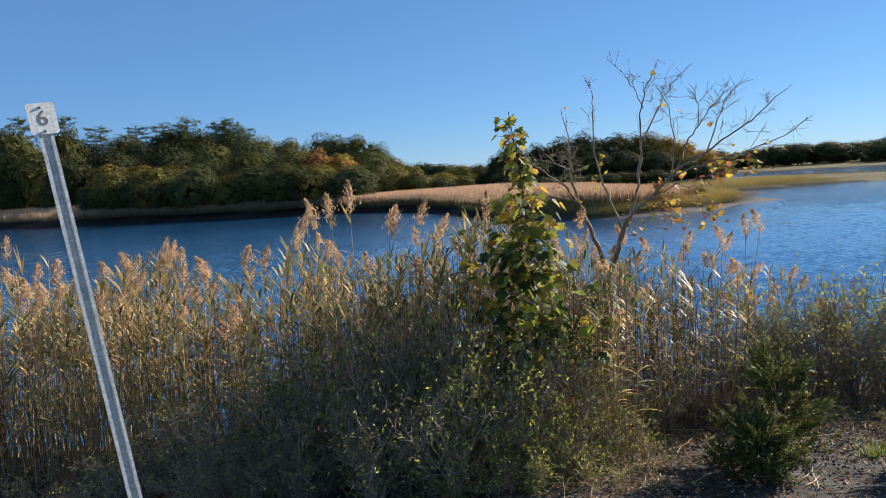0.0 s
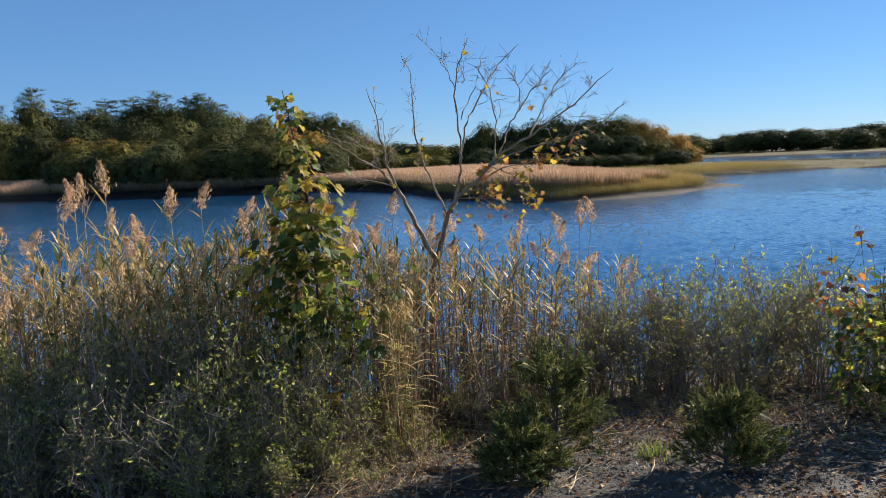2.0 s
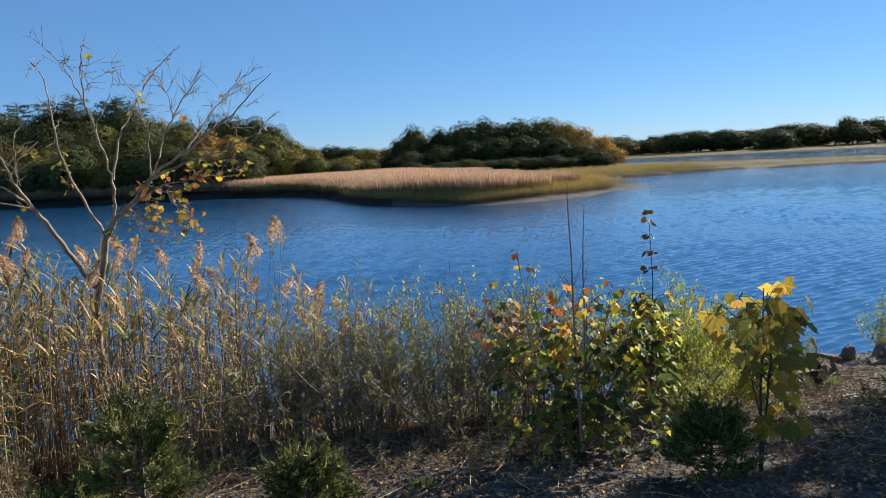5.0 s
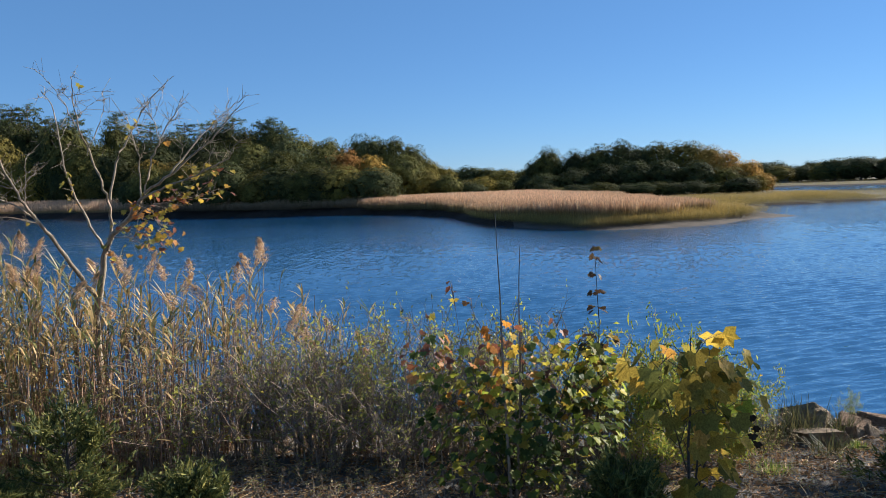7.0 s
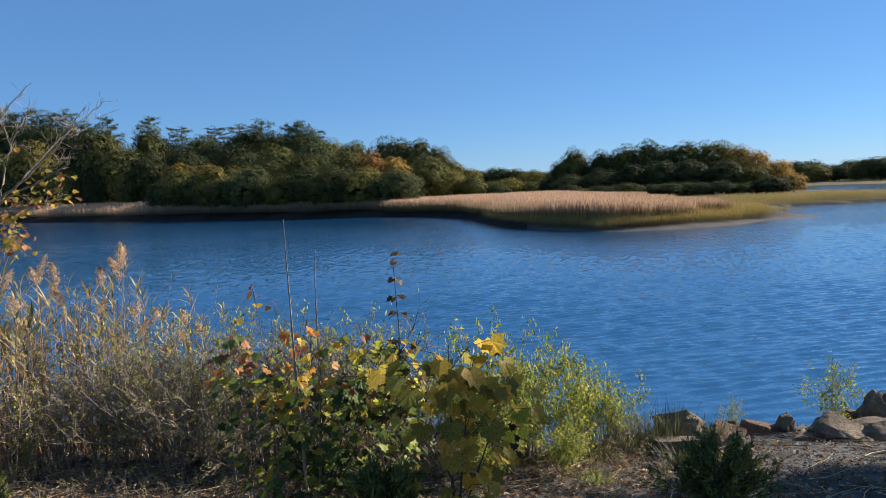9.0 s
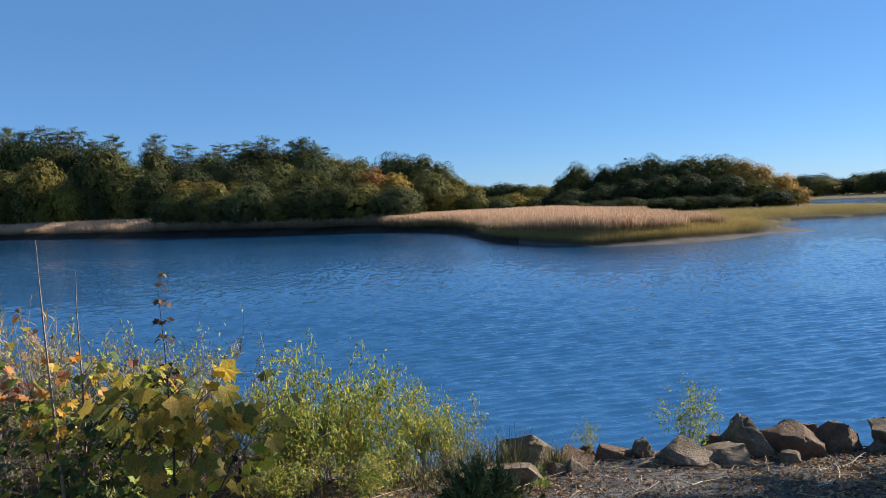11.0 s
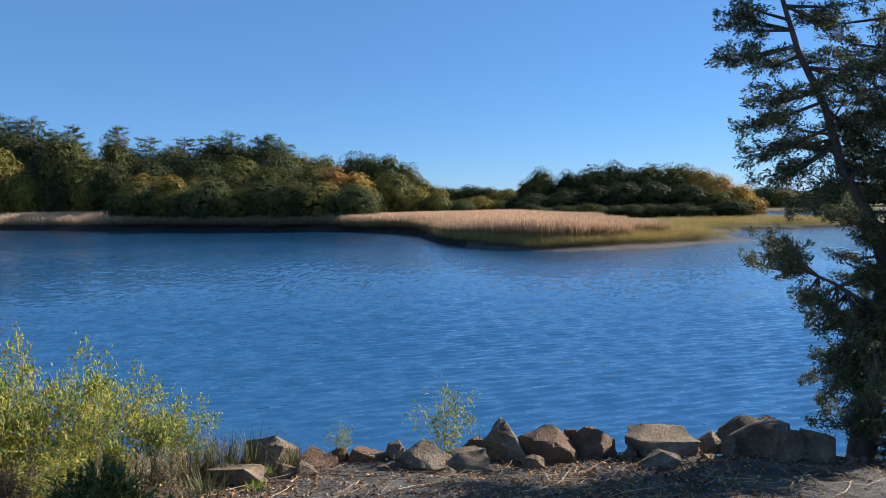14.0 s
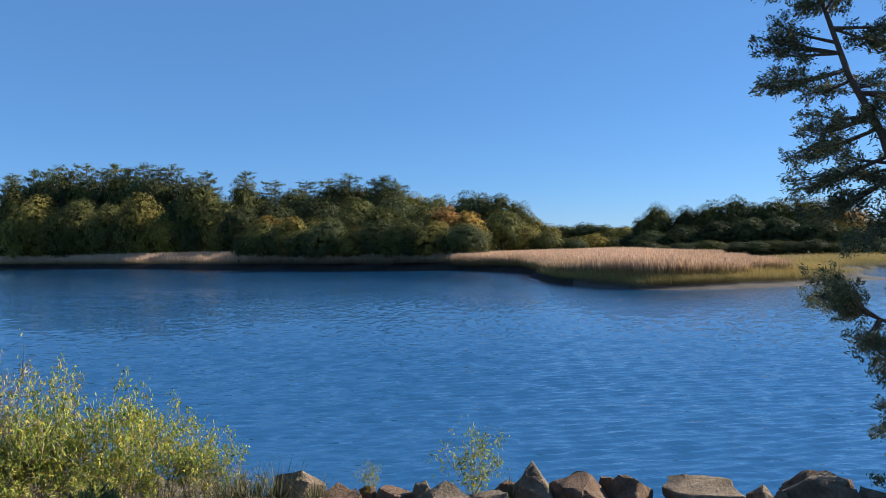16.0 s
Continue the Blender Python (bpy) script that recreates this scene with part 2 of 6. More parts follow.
M_JUNIPER = foliage("juniper_sprays", [(0.0, (0.05, 0.064, 0.022)), (0.6, (0.12, 0.135, 0.038)), (1.0, (0.28, 0.245, 0.065))], 0.25, 0.6)
M_GRASS = foliage("grass_blades", [(0.0, (0.105, 0.164, 0.0299)), (0.5, (0.239, 0.299, 0.0523)), (1.0, (0.448, 0.404, 0.135))], 0.4)
M_LITTER = foliage("fallen_leaves", [(0.0, (0.115, 0.065, 0.035)), (0.5, (0.26, 0.15, 0.075)), (0.8, (0.44, 0.26, 0.12)), (1.0, (0.56, 0.42, 0.26))], 0.2, 0.8)
M_PEBBLE = foliage("pebbles", [(0.0, (0.0875, 0.0775, 0.0688)), (0.6, (0.2, 0.181, 0.163)), (1.0, (0.45, 0.413, 0.375))], 0.0, 0.85)
M_DRY = foliage("dry_leaf", [(0.0, (0.216, 0.135, 0.0743)), (0.5, (0.405, 0.284, 0.162)), (0.8, (0.567, 0.432, 0.257)), (1.0, (0.432, 0.405, 0.135))], 0.35)
M_WALLPAINT = grain("house_paint", [(0.3, (0.34, 0.36, 0.39)), (0.7, (0.42, 0.43, 0.45))], 0.6, 0.7, 0.05, 5)
M_ROOF = grain("shingle_roof", [(0.3, (0.09, 0.085, 0.085)), (0.7, (0.16, 0.15, 0.15))], 1.2, 0.9, 0.2, 6)
M_GLASS = grain("window_dark", [(0.3, (0.02, 0.025, 0.03)), (0.7, (0.04, 0.05, 0.06))], 1, 0.08, 0.0, 3, spec=0.6)

# ---- mesh helpers ----


class Soup:
    """Vertices and faces gathered into one mesh."""

    def __init__(self):
        self.v, self.f, self.n = [], [], 0

    def add(self, v, f, mi=0):
        v, f = np.asarray(v, float).reshape(-1, 3), np.asarray(f, int)
        self.v.append(v), self.f.append((f + self.n, mi))
        self.n += len(v)
        return self

    def arrays(self):
        return np.concatenate(self.v), self.f

    def merge(self, v, f, m4):
        """A transformed copy of another soup's arrays."""
        m4 = np.asarray(m4)
        self.v.append(v @ m4[:3, :3].T + m4[:3, 3])
        for a, mi in f:
            self.f.append((a + self.n, mi))
        self.n += len(v)

    def mesh(self, name, mats, smooth=False):
        v = np.concatenate(self.v)
        me = bpy.data.meshes.new(name)
        loops = np.concatenate([a.ravel() for a, _ in self.f])
        sizes = np.concatenate([np.full(len(a), a.shape[1]) for a, _ in self.f])
        mi = np.concatenate([np.full(len(a), m) for a, m in self.f])
        me.vertices.add(len(v)), me.loops.add(len(loops)), me.polygons.add(len(sizes))
        me.vertices.foreach_set("co", v.ravel())
        me.loops.foreach_set("vertex_index", loops)
        me.polygons.foreach_set("loop_start", np.r_[0, np.cumsum(sizes)[:-1]])
        me.polygons.foreach_set("material_index", mi)
        me.polygons.foreach_set("use_smooth", np.full(len(sizes), smooth))
        for m in mats if isinstance(mats, (list, tuple)) else [mats]:
            me.materials.append(m)
        me.update(), me.validate()
        return me


def thing(name, label, category, group="", kind="", at=(0, 0, 0)):
    ob = tagged(new(name), label, category, group, kind)
    ob.empty_display_size = 0.1
    ob.location = at
    return ob


def child(name, data, parent, label=""):
    ob = new(name, data)
    ob.parent = parent
    return tagged(ob, label)


def unit(a):
    a = np.asarray(a, float)
    return a / np.maximum(np.linalg.norm(a, axis=-1, keepdims=True), 1e-9)


def tube(pts, radii, sides=5):
    """A tapered tube along points."""
    pts, radii = np.asarray(pts, float), np.asarray(radii, float)
    k = len(pts)
    d = unit(np.gradient(pts, axis=0))
    up = np.where(np.abs(d[:, 2:3]) > 0.9, (1.0, 0, 0), (0, 0, 1.0))
    a = unit(np.cross(d, up))
    b = np.cross(d, a)
    ang = np.arange(sides) * 2 * np.pi / sides
    ring = a[:, None] * np.cos(ang)[None, :, None] + b[:, None] * np.sin(ang)[None, :, None]
    v = (pts[:, None] + ring * radii[:, None, None]).reshape(-1, 3)
    i, j = np.meshgrid(np.arange(k - 1), np.arange(sides), indexing="ij")
    j2 = (j + 1) % sides
    f = np.stack([i * sides + j, i * sides + j2, (i + 1) * sides + j2, (i + 1) * sides + j], -1).reshape(-1, 4)
    return v, f


def cards(rng, c, nrm, size, aspect=0.6, fold=0.15):
    """One small pointed leaf at each place: a folded quad in the plane across nrm."""
    c, nrm = np.asarray(c, float), unit(nrm)
    k = len(c)
    r = rng.normal(size=(k, 3))
    a = unit(r - (r * nrm).sum(1, keepdims=True) * nrm)
    b = np.cross(nrm, a)
    s = np.broadcast_to(np.asarray(size, float), (k,))[:, None]
    v = np.stack([c - a * s * 0.5, c + b * s * aspect * 0.5 + nrm * s * fold, c + a * s * 0.5, c - b * s * aspect * 0.5 + nrm * s * fold], 1)
    f = np.arange(4 * k).reshape(k, 4)
    return v.reshape(-1, 3), f


def ball_points(rng, k):
    return unit(rng.normal(size=(k, 3)))


def rot_z(a, s=1.0, t=(0, 0, 0), lean=(0.0, 0.0)):
    c, n = math.cos(a), math.sin(a)
    m = np.eye(4)
    m[:3, :3] = np.array([[c, -n, 0], [n, c, 0], [0, 0, 1]]) * s
    m[0, 2], m[1, 2] = lean[0] * s, lean[1] * s
    m[:3, 3] = t
    return m

# ---- ground, water ----
MAIN = [(-900, 700), (-400, 310), (-169, 185), (-110, 157), (-60, 131), (-31, 117), (-10, 110), (-1, 101), (2.8, 93), (4.8, 81.5), (6.2, 75.2), (8.5, 71),
        (11, 66.3), (14.4, 61.8), (17, 61.6), (21.5, 62.4), (27, 65.5), (33, 71), (37.6, 73.8), (36, 78), (38.5, 90), (42.3, 96.8), (47.3, 100), (58, 102.5), (74, 98), (92, 93), (130, 84), (240, 60),
        (240, 72), (140, 100), (112, 116), (92, 132), (78, 162), (68, 205), (60, 260), (40, 700)]
FAR_SHORE = [(70, 700), (80, 245), (86, 222), (112, 204), (134, 194), (160, 180), (240, 146), (900, 56), (900, 700)]


def inside_depth(poly, x, y):
    """Distance to the outline of a shore, positive inside."""
    p = np.array(poly, float)
    q = np.roll(p, -1, 0)
    best, odd = np.full(x.shape, 1e9), np.zeros(x.shape, bool)
    for (ax, ay), (bx, by) in zip(p, q):
        dx, dy = bx - ax, by - ay
        t = np.clip(((x - ax) * dx + (y - ay) * dy) / (dx * dx + dy * dy), 0, 1)
        best = np.minimum(best, np.hypot(x - ax - t * dx, y - ay - t * dy))
        cross = (ay > y) != (by > y)
        odd ^= cross & (x < dx * (y - ay) / (dy if dy else 1e-9) + ax)
    return np.where(odd, best, -best)


def wobble(x, y, s, seed=0.0):
    return (np.sin(x / s + seed) + np.sin(y / s * 1.3 + 2 * seed + x / s * 0.4) + np.sin((x + y) / s * 0.63 + 3.1 * seed)) / 3


def bank(x, y):
    """The near bank: a gravel verge that falls to the pond."""
    shore = 12.3 + 0.35 * np.sin(x / 2.3) + 0.2 * np.sin(x / 0.9 + 1)
    edge = np.interp(x, [8.6, 10.4], [7.9, 9.3])
    crest = -0.62
    level = lambda v: np.interp(v, [-1e4, 3.5, 6.0, 9.2], [0.0, 0.0, -0.18, crest])  # noqa: E731
    t = np.clip((y - edge) / (shore - edge), 0, 3)
    z = level(np.minimum(y, edge)) + (WATER - level(edge)) * t - 0.2 * np.sin(np.clip(t, 0, 1) * np.pi)
    return np.maximum(z, -4.0) + 0.03 * wobble(x, y, 0.45) + 0.012 * wobble(x, y, 0.13, 1.7)


def land(x, y):
    x, y = np.asarray(x, float), np.asarray(y, float)
    z = bank(x, y)
    for poly, rise in ((MAIN, 0.012), (FAR_SHORE, 0.01)):
        d = inside_depth(poly, x, y) + 0.8 * wobble(x, y, 3.0, 0.6)
        step = np.interp(x, [-12, 6, 20, 60], [1.05, 0.5, 0.3, 0.25])
        far = WATER + np.minimum(np.maximum(d * np.interp(x, [6, 12, 38, 43], [0.55, 0.14, 0.14, 0.55]), -2.2), step) + np.clip(d - 14, 0, 120) * rise
        z = np.maximum(z, np.where(y > 30, far, -9))
    return z


def spread(fine_lo, fine_hi, step, growth, lo, hi):
    a = list(np.arange(fine_lo, fine_hi, step))
    s = step
    while a[-1] < hi:
        s *= growth
        a.append(a[-1] + s)
    s = step
    while a[0] > lo:
        s *= growth
        a.insert(0, a[0] - s)
    return np.array(a)


gx, gy = spread(-8, 19, 0.22, 1.055, -3500, 3500), spread(3.2, 13.2, 0.19, 1.045, -3000, 3500)
X, Y = np.meshgrid(gx, gy)
Z = land(X, Y)
ni, nj = X.shape
ii, jj = np.meshgrid(np.arange(ni - 1), np.arange(nj - 1), indexing="ij")
k = (ii * nj + jj).ravel()
s = Soup()
quads = np.stack([k, k + 1, k + nj + 1, k + nj], -1)
across = Y.ravel()[k] > 25
s.v.append(np.stack([X, Y, Z], -1).reshape(-1, 3))
low = (Z.ravel()[k] < WATER + 1.0) & (inside_depth(MAIN, X.ravel()[k], Y.ravel()[k]) < np.where(X.ravel()[k] > 41, -0.3, 3.5)) & (inside_depth(FAR_SHORE, X.ravel()[k], Y.ravel()[k]) < 0.5)
beach = (X.ravel()[k] > 9) & (X.ravel()[k] < 40)
s.f += [(quads[~across], 0), (quads[across & ~low], 1), (quads[across & low & ~beach], 2), (quads[across & low & beach], 3)]
ground = tagged(new("ground", s.mesh("ground", [M_GROUND, M_MEADOW, M_MUD, M_BEACH], True)), "gravel and dark soil bank sloping down to a pond", "ground", kind="structure")



def ripples(x, y):
    """Wind ripples in two crossing families, dying out with distance where they grow too fine to tell apart."""
    wave_rng = np.random.default_rng(23)
    z = np.zeros_like(x)
    for i in range(16):
        length = 0.21 * 1.06 ** i
        a = radians((122, 100)[i % 2] + wave_rng.normal() * 8)
        bend = 0.2 * wobble(x, y, 4.0 + i, i * 1.7)
        z += (0.02, 0.01)[i % 2] * length * np.sin(6.283 / length * (x * math.cos(a) + y * math.sin(a) + bend) + wave_rng.uniform(0, 6.28))
    patch_ = 0.85 + 0.5 * wobble(x, y, 5.0, 0.9) + 0.25 * wobble(x, y, 1.7, 2.9)
    return z * np.clip(patch_, 0.25, 1.5) * np.clip((75 - y) / 30, 0, 1) * np.clip((x + 58) / 20, 0, 1) * np.clip((88 - x) / 30, 0, 1)


wx, wy = spread(-10, 29, 0.135, 1.035, -60, 90), spread(10.5, 27, 0.085, 1.014, 9, 75)
wx, wy = wx[(wx > -60) & (wx < 90)], wy[(wy > 9) & (wy < 75)]
X, Y = np.meshgrid(wx, wy)
ni, nj = X.shape
ii, jj = np.meshgrid(np.arange(ni - 1), np.arange(nj - 1), indexing="ij")
k = (ii * nj + jj).ravel()
s = Soup()
s.add(np.stack([X, Y, WATER + ripples(X, Y)], -1), np.stack([k, k + 1, k + nj + 1, k + nj], -1))
x0, x1, y0, y1 = wx[0], wx[-1], wy[0], wy[-1]
for a, b, c, d in [(-3500, 3500, y1, 3500), (-3500, x0, y0, y1), (x1, 3500, y0, y1)]:
    s.add([(a, c, WATER), (b, c, WATER), (b, d, WATER), (a, d, WATER)], [(0, 1, 2, 3)])
water = tagged(new("water", s.mesh("water", M_WATER, True)), "deep blue rippled pond water", "water", kind="structure")

# ---- far trees ----


def trunk_soup(rng, h, r, limbs, spread_):
    s = Soup()
    zz = np.linspace(-0.6, h * 0.75, 6)
    bend = rng.normal(size=2) * 0.02 * h
    pts = np.stack([bend[0] * (zz / h) ** 2, bend[1] * (zz / h) ** 2, zz], -1)
    s.add(*tube(pts, np.linspace(r, r * 0.35, 6), 7))
    for i in range(limbs):
        z0 = h * rng.uniform(0.25, 0.65)
        a = rng.uniform(0, 6.28)
        L = spread_ * rng.uniform(0.5, 0.9)
        t = np.linspace(0, 1, 4)
        s.add(*tube(np.stack([np.cos(a) * L * t, np.sin(a) * L * t, z0 + L * 0.7 * t ** 1.2], -1), r * 0.4 * (1 - 0.75 * t), 5))
    return s


def leaf_flecks(rng, c, nrm, size, aspect=0.8):
    """One small three-cornered leaf clump at each place, facing nrm."""
    c, nrm = np.asarray(c, float), unit(nrm)
    r = rng.normal(size=c.shape)
    a = unit(r - (r * nrm).sum(1, keepdims=True) * nrm)
    b = np.cross(nrm, a)
    s = np.asarray(size, float)[:, None]
    v = np.stack([c - a * s * 0.5, c + a * s * 0.4 + b * s * aspect * 0.5, c + a * s * 0.3 - b * s * aspect * 0.5], 1)
    return v.reshape(-1, 3), np.arange(3 * len(c)).reshape(-1, 3)


def oak_mesh(seed, h=10.0, w=9.0, leaves=6400, coarse=1.0):
    """A broad round crown: many small lumps of leaves over a dome, with hollows between them."""
    rng = np.random.default_rng(seed)
    tr = trunk_soup(rng, h, 0.28, 7, w * 0.4).mesh("trunk", M_BARK, True)
    s = Soup()
    lumps = 64
    i = np.arange(lumps) + 0.5
    up = 1.0 - 1.86 * i / lumps
    turn = i * 2.39996 + seed
    flat = np.where(up < 0, np.maximum(1 + 0.15 * up, 0.86), np.sqrt(np.maximum(1 - up ** 2, 0)))
    side = 1.0 + 0.12 * np.sin(turn * 1.0 + seed) + 0.08 * np.sin(3 * turn + 2 * seed)
    c = np.stack([np.cos(turn) * flat * side, np.sin(turn) * flat * side, up], -1) * rng.uniform(0.62, 0.84, (lumps, 1)) * np.where(up < 0, 1.06, 1.0)[:, None]
    c = c * np.stack([np.full(lumps, w / 2), np.full(lumps, w / 2), np.where(up < 0, h * 0.56, h * 0.46)], -1) + (0, 0, h * 0.47)
    rad = rng.uniform(0.09, 0.18, lumps) * w
    c[:, 2] *= h / (c[:, 2] + rad * 0.8).max()          # the crown just reaches its height
    share = rad ** 2 / (rad ** 2).sum()
    for cc, rr, q in zip(c, rad, share):
        per = int(leaves * q)
        d = ball_points(rng, per)
        out = unit(cc - (0, 0, h * 0.42))
        d = unit(d + out * 0.55)
        p = cc + d * rr * rng.uniform(0.78, 1.06, (per, 1)) * (1, 1, 0.8)
        p = p[p[:, 2] > 0.0]
        nrm = (p - cc) * 0.7 + out * rr * 0.8 + rng.normal(size=p.shape) * rr * 0.3
        s.add(*leaf_flecks(rng, p, nrm, rng.uniform(0.017, 0.036, len(p)) * w * coarse))
        inner = ball_points(rng, 7)
        s.add(*leaf_flecks(rng, cc - out * rr * 0.35 + inner * rr * 0.4, inner + out, np.full(7, rr * 1.0), 0.9))
    return tr, s.mesh("crown", M_CROWN)


def pine_mesh(seed, h=10.0, w=5.0, leaves=9000):
    """A tall pine: tiers of flat, ragged boughs, each ending in tufts."""
    rng = np.random.default_rng(seed)
    s = Soup()
    zz = np.linspace(-0.6, h * 0.97, 7)
    s.add(*tube(np.stack([0.1 * np.sin(zz * 0.5), 0 * zz, zz], -1), np.linspace(0.2, 0.03, 7), 7))
    f = Soup()
    boughs = 66
    k = leaves // boughs
    for i in range(boughs):
        u0 = (i + rng.random()) / boughs
        z0 = h * (0.2 + 0.74 * u0)
        reach = w / 2 * (1.05 - 0.66 * u0 ** 3.0) * rng.uniform(0.45, 1.2)
        a, L = rng.uniform(0, 6.28), max(reach, 0.3)
        tip = np.array([math.cos(a) * L, math.sin(a) * L, L * rng.uniform(0.0, 0.35)])
        t = np.linspace(0, 1, 3)[:, None]
        s.add(*tube(np.array([0, 0, z0]) + t * tip, [0.05, 0.03, 0.012], 4))
        tufts = 7
        side = np.array([-math.sin(a), math.cos(a), 0.0])
        c = np.array([0, 0, z0]) + rng.uniform(0.25, 1.05, (tufts, 1)) * tip + rng.normal(size=(tufts, 1)) * side * 0.2 * L + rng.normal(size=(tufts, 3)) * (0.04, 0.04, 0.06)
        p = np.repeat(c, k // tufts, 0)
        d = ball_points(rng, len(p))
        p = p + d * (0.30, 0.30, 0.13) * rng.uniform(0.5, 1.1, (len(p), 1))
        f.add(*leaf_flecks(rng, p, d + (0, 0, 0.7), rng.uniform(0.07, 0.16, len(p)), 0.6))
    k = 120
    f.add(*leaf_flecks(rng, np.array([0, 0, h * 0.95]) + np.stack([rng.normal(size=k) * 0.3, rng.normal(size=k) * 0.3, rng.uniform(-0.3, 0.3, k)], -1), rng.normal(size=(k, 3)), rng.uniform(0.06, 0.14, k), 0.6))
    return s.mesh("trunk", M_BARK, True), f.mesh("crown", M_CROWN)


OAKS = [oak_mesh(11 + i, 10, 9 + (i % 3)) for i in range(6)]
LIGHT_OAKS = [oak_mesh(31 + i, 10, 9 + (i % 3), 2700, 1.5) for i in range(5)]
PINES = [pine_mesh(41 + i, 10, 5 + 0.7 * i) for i in range(4)]
# DARK is green foliage with the crowns' shade put into the colour
GREEN, DARK, OLIVE, GOLD, RUST, YELLOW = (0.10, 0.10, 0.03), (0.062, 0.07, 0.028), (0.17, 0.145, 0.036), (0.30, 0.20, 0.042), (0.24, 0.13, 0.04), (0.26, 0.21, 0.042)
PINE = (0.08, 0.10, 0.038)
# autumn colour with the sun on the knoll's right end painted in
AMBER = (0.40, 0.25, 0.06)
tree_rng = np.random.default_rng(5)
LABELS = {GREEN: "dark green broadleaf tree on the far shore", DARK: "shaded dark green tree on the far shore", OLIVE: "olive green autumn tree on the far shore",
          GOLD: "golden-brown autumn tree on the far shore", RUST: "rusty orange autumn tree on the far shore", YELLOW: "yellow-green small tree at the water's edge",
          PINE: "tall dark green pine on the far shore", AMBER: "sunlit amber autumn tree at the end of the knoll"}


def far_tree(x, y, top, width, colour, pine=False, group="wooded far shore"):
    z = float(land(np.array([x]), np.array([y]))[0])
    h = max((top - z) * (1.08 if group == "wooded far shore" else 1.03), 2.0)
    tr, cr = (PINES if pine else LIGHT_OAKS if y > 195 else OAKS)[tree_rng.integers(0, 4 if pine else 5)]
    e = thing("pine_tree" if pine else "tree", LABELS[colour], "tree", group, at=(x, y, z))
    e.rotation_euler.z = tree_rng.uniform(0, 6.28)
    e.scale = (width / (6 if pine else 9.5), width / (6 if pine else 9.5), h / 10)
    child("trunk", tr, e)
    c = child("crown", cr, e)
    v = tree_rng.uniform(0.7, 1.3)
    c.color = (colour[0] * v, colour[1] * v, colour[2] * v, 1)


# pines along the ridge, x and y and the height of their tops
for x, y, top in [(-192, 215, 29), (-180, 212, 29.5), (-171, 212, 30.5), (-163, 210, 28.5), (-156, 208, 30), (-149, 207, 28), (-143, 205, 29), (-137, 204, 27.5),
                  (-131, 203, 28.5), (-125, 202, 27), (-119, 200, 27), (-107, 190, 22.5), (-92.4, 176, 22), (-87, 186, 22.6), (-99, 188, 19.5), (-80, 190, 20.2),
                  (-73, 195, 20.2), (-66, 195, 20.4), (-58.8, 193, 21.2), (-52, 194, 20), (-49, 193, 20.5), (-44, 190, 17.8)]:
    far_tree(x, y, top, tree_rng.uniform(11, 15) if x > -110 else tree_rng.uniform(14, 19), PINE, True)
    far_tree(x + tree_rng.normal() * 3, y - 3, top - tree_rng.uniform(0.8, 3.2), tree_rng.uniform(11, 15), (DARK, PINE, GREEN)[tree_rng.integers(0, 3)])
for x, y, top, w, c in [(-113, 196, 23, 14, DARK), (-102, 190, 19, 12, DARK), (-84, 190, 18, 12, DARK), (-62, 192, 18, 13, GREEN), (-55, 188, 17.5, 12, OLIVE),
                        (-38, 185, 15, 11, OLIVE), (-31, 181, 14, 12, GREEN), (-21.4, 180, 14.6, 14, DARK), (-14.4, 176, 13.4, 12, GREEN), (-10, 172, 11.2, 9, GREEN),
                        (-6, 168, 8, 7, OLIVE), (-2.5, 165, 6.2, 6, YELLOW), (-47, 186, 17, 10, GREEN), (-70, 185, 16, 12, DARK), (-92, 182, 16, 12, DARK),
                        (-140, 198, 24, 16, DARK), (-160, 202, 25, 16, DARK), (-180, 206, 25, 16, DARK), (-122, 194, 22, 14, DARK)]:
    far_tree(x, y, top, w, c)
for x, y, top, w, c in [(-177, 202, 22, 18, OLIVE), (-159, 191, 19.6, 18, OLIVE), (-138, 182, 16.6, 16, GREEN), (-125, 178, 14.8, 14, GREEN), (-113, 176, 17, 13, OLIVE),
                        (-101, 171, 12.2, 10, YELLOW), (-92, 169, 9.0, 8, DARK), (-86, 171, 14.6, 14, GREEN), (-77, 161, 9.0, 11, OLIVE), (-63, 154, 9.3, 11, GOLD),
                        (-54, 144, 8.4, 9, GOLD), (-47, 142, 8.0, 10, OLIVE), (-39, 140, 8.4, 10, GREEN), (-32, 138, 9.2, 11, GREEN), (-25, 140, 9.2, 10, GREEN),
                        (-19.5, 140, 9.3, 9, RUST), (-15, 138, 8.0, 8, GOLD), (-13, 133, 5.2, 6, OLIVE), (-107, 170, 7.0, 6.5, YELLOW)]:
    far_tree(x, y, top, w, c)
for x, y, top, w, c in [(-75, 160, 12, 12, DARK), (-64, 158, 12.5, 13, DARK), (-53, 156, 13, 13, DARK), (-43, 154, 12.5, 12, GREEN), (-35, 156, 12.5, 12, DARK),
                        (-28, 160, 12, 11, GREEN), (-10, 150, 8.5, 9, GREEN), (-6, 152, 6, 8, OLIVE), (-1, 150, 4.2, 7, GREEN), (4, 152, 2.6, 6, DARK),
                        (-115, 176, 14, 13, DARK), (-140, 184, 17, 15, DARK), (-98, 172, 15, 12, DARK)]:
    far_tree(x, y, top, w, c)
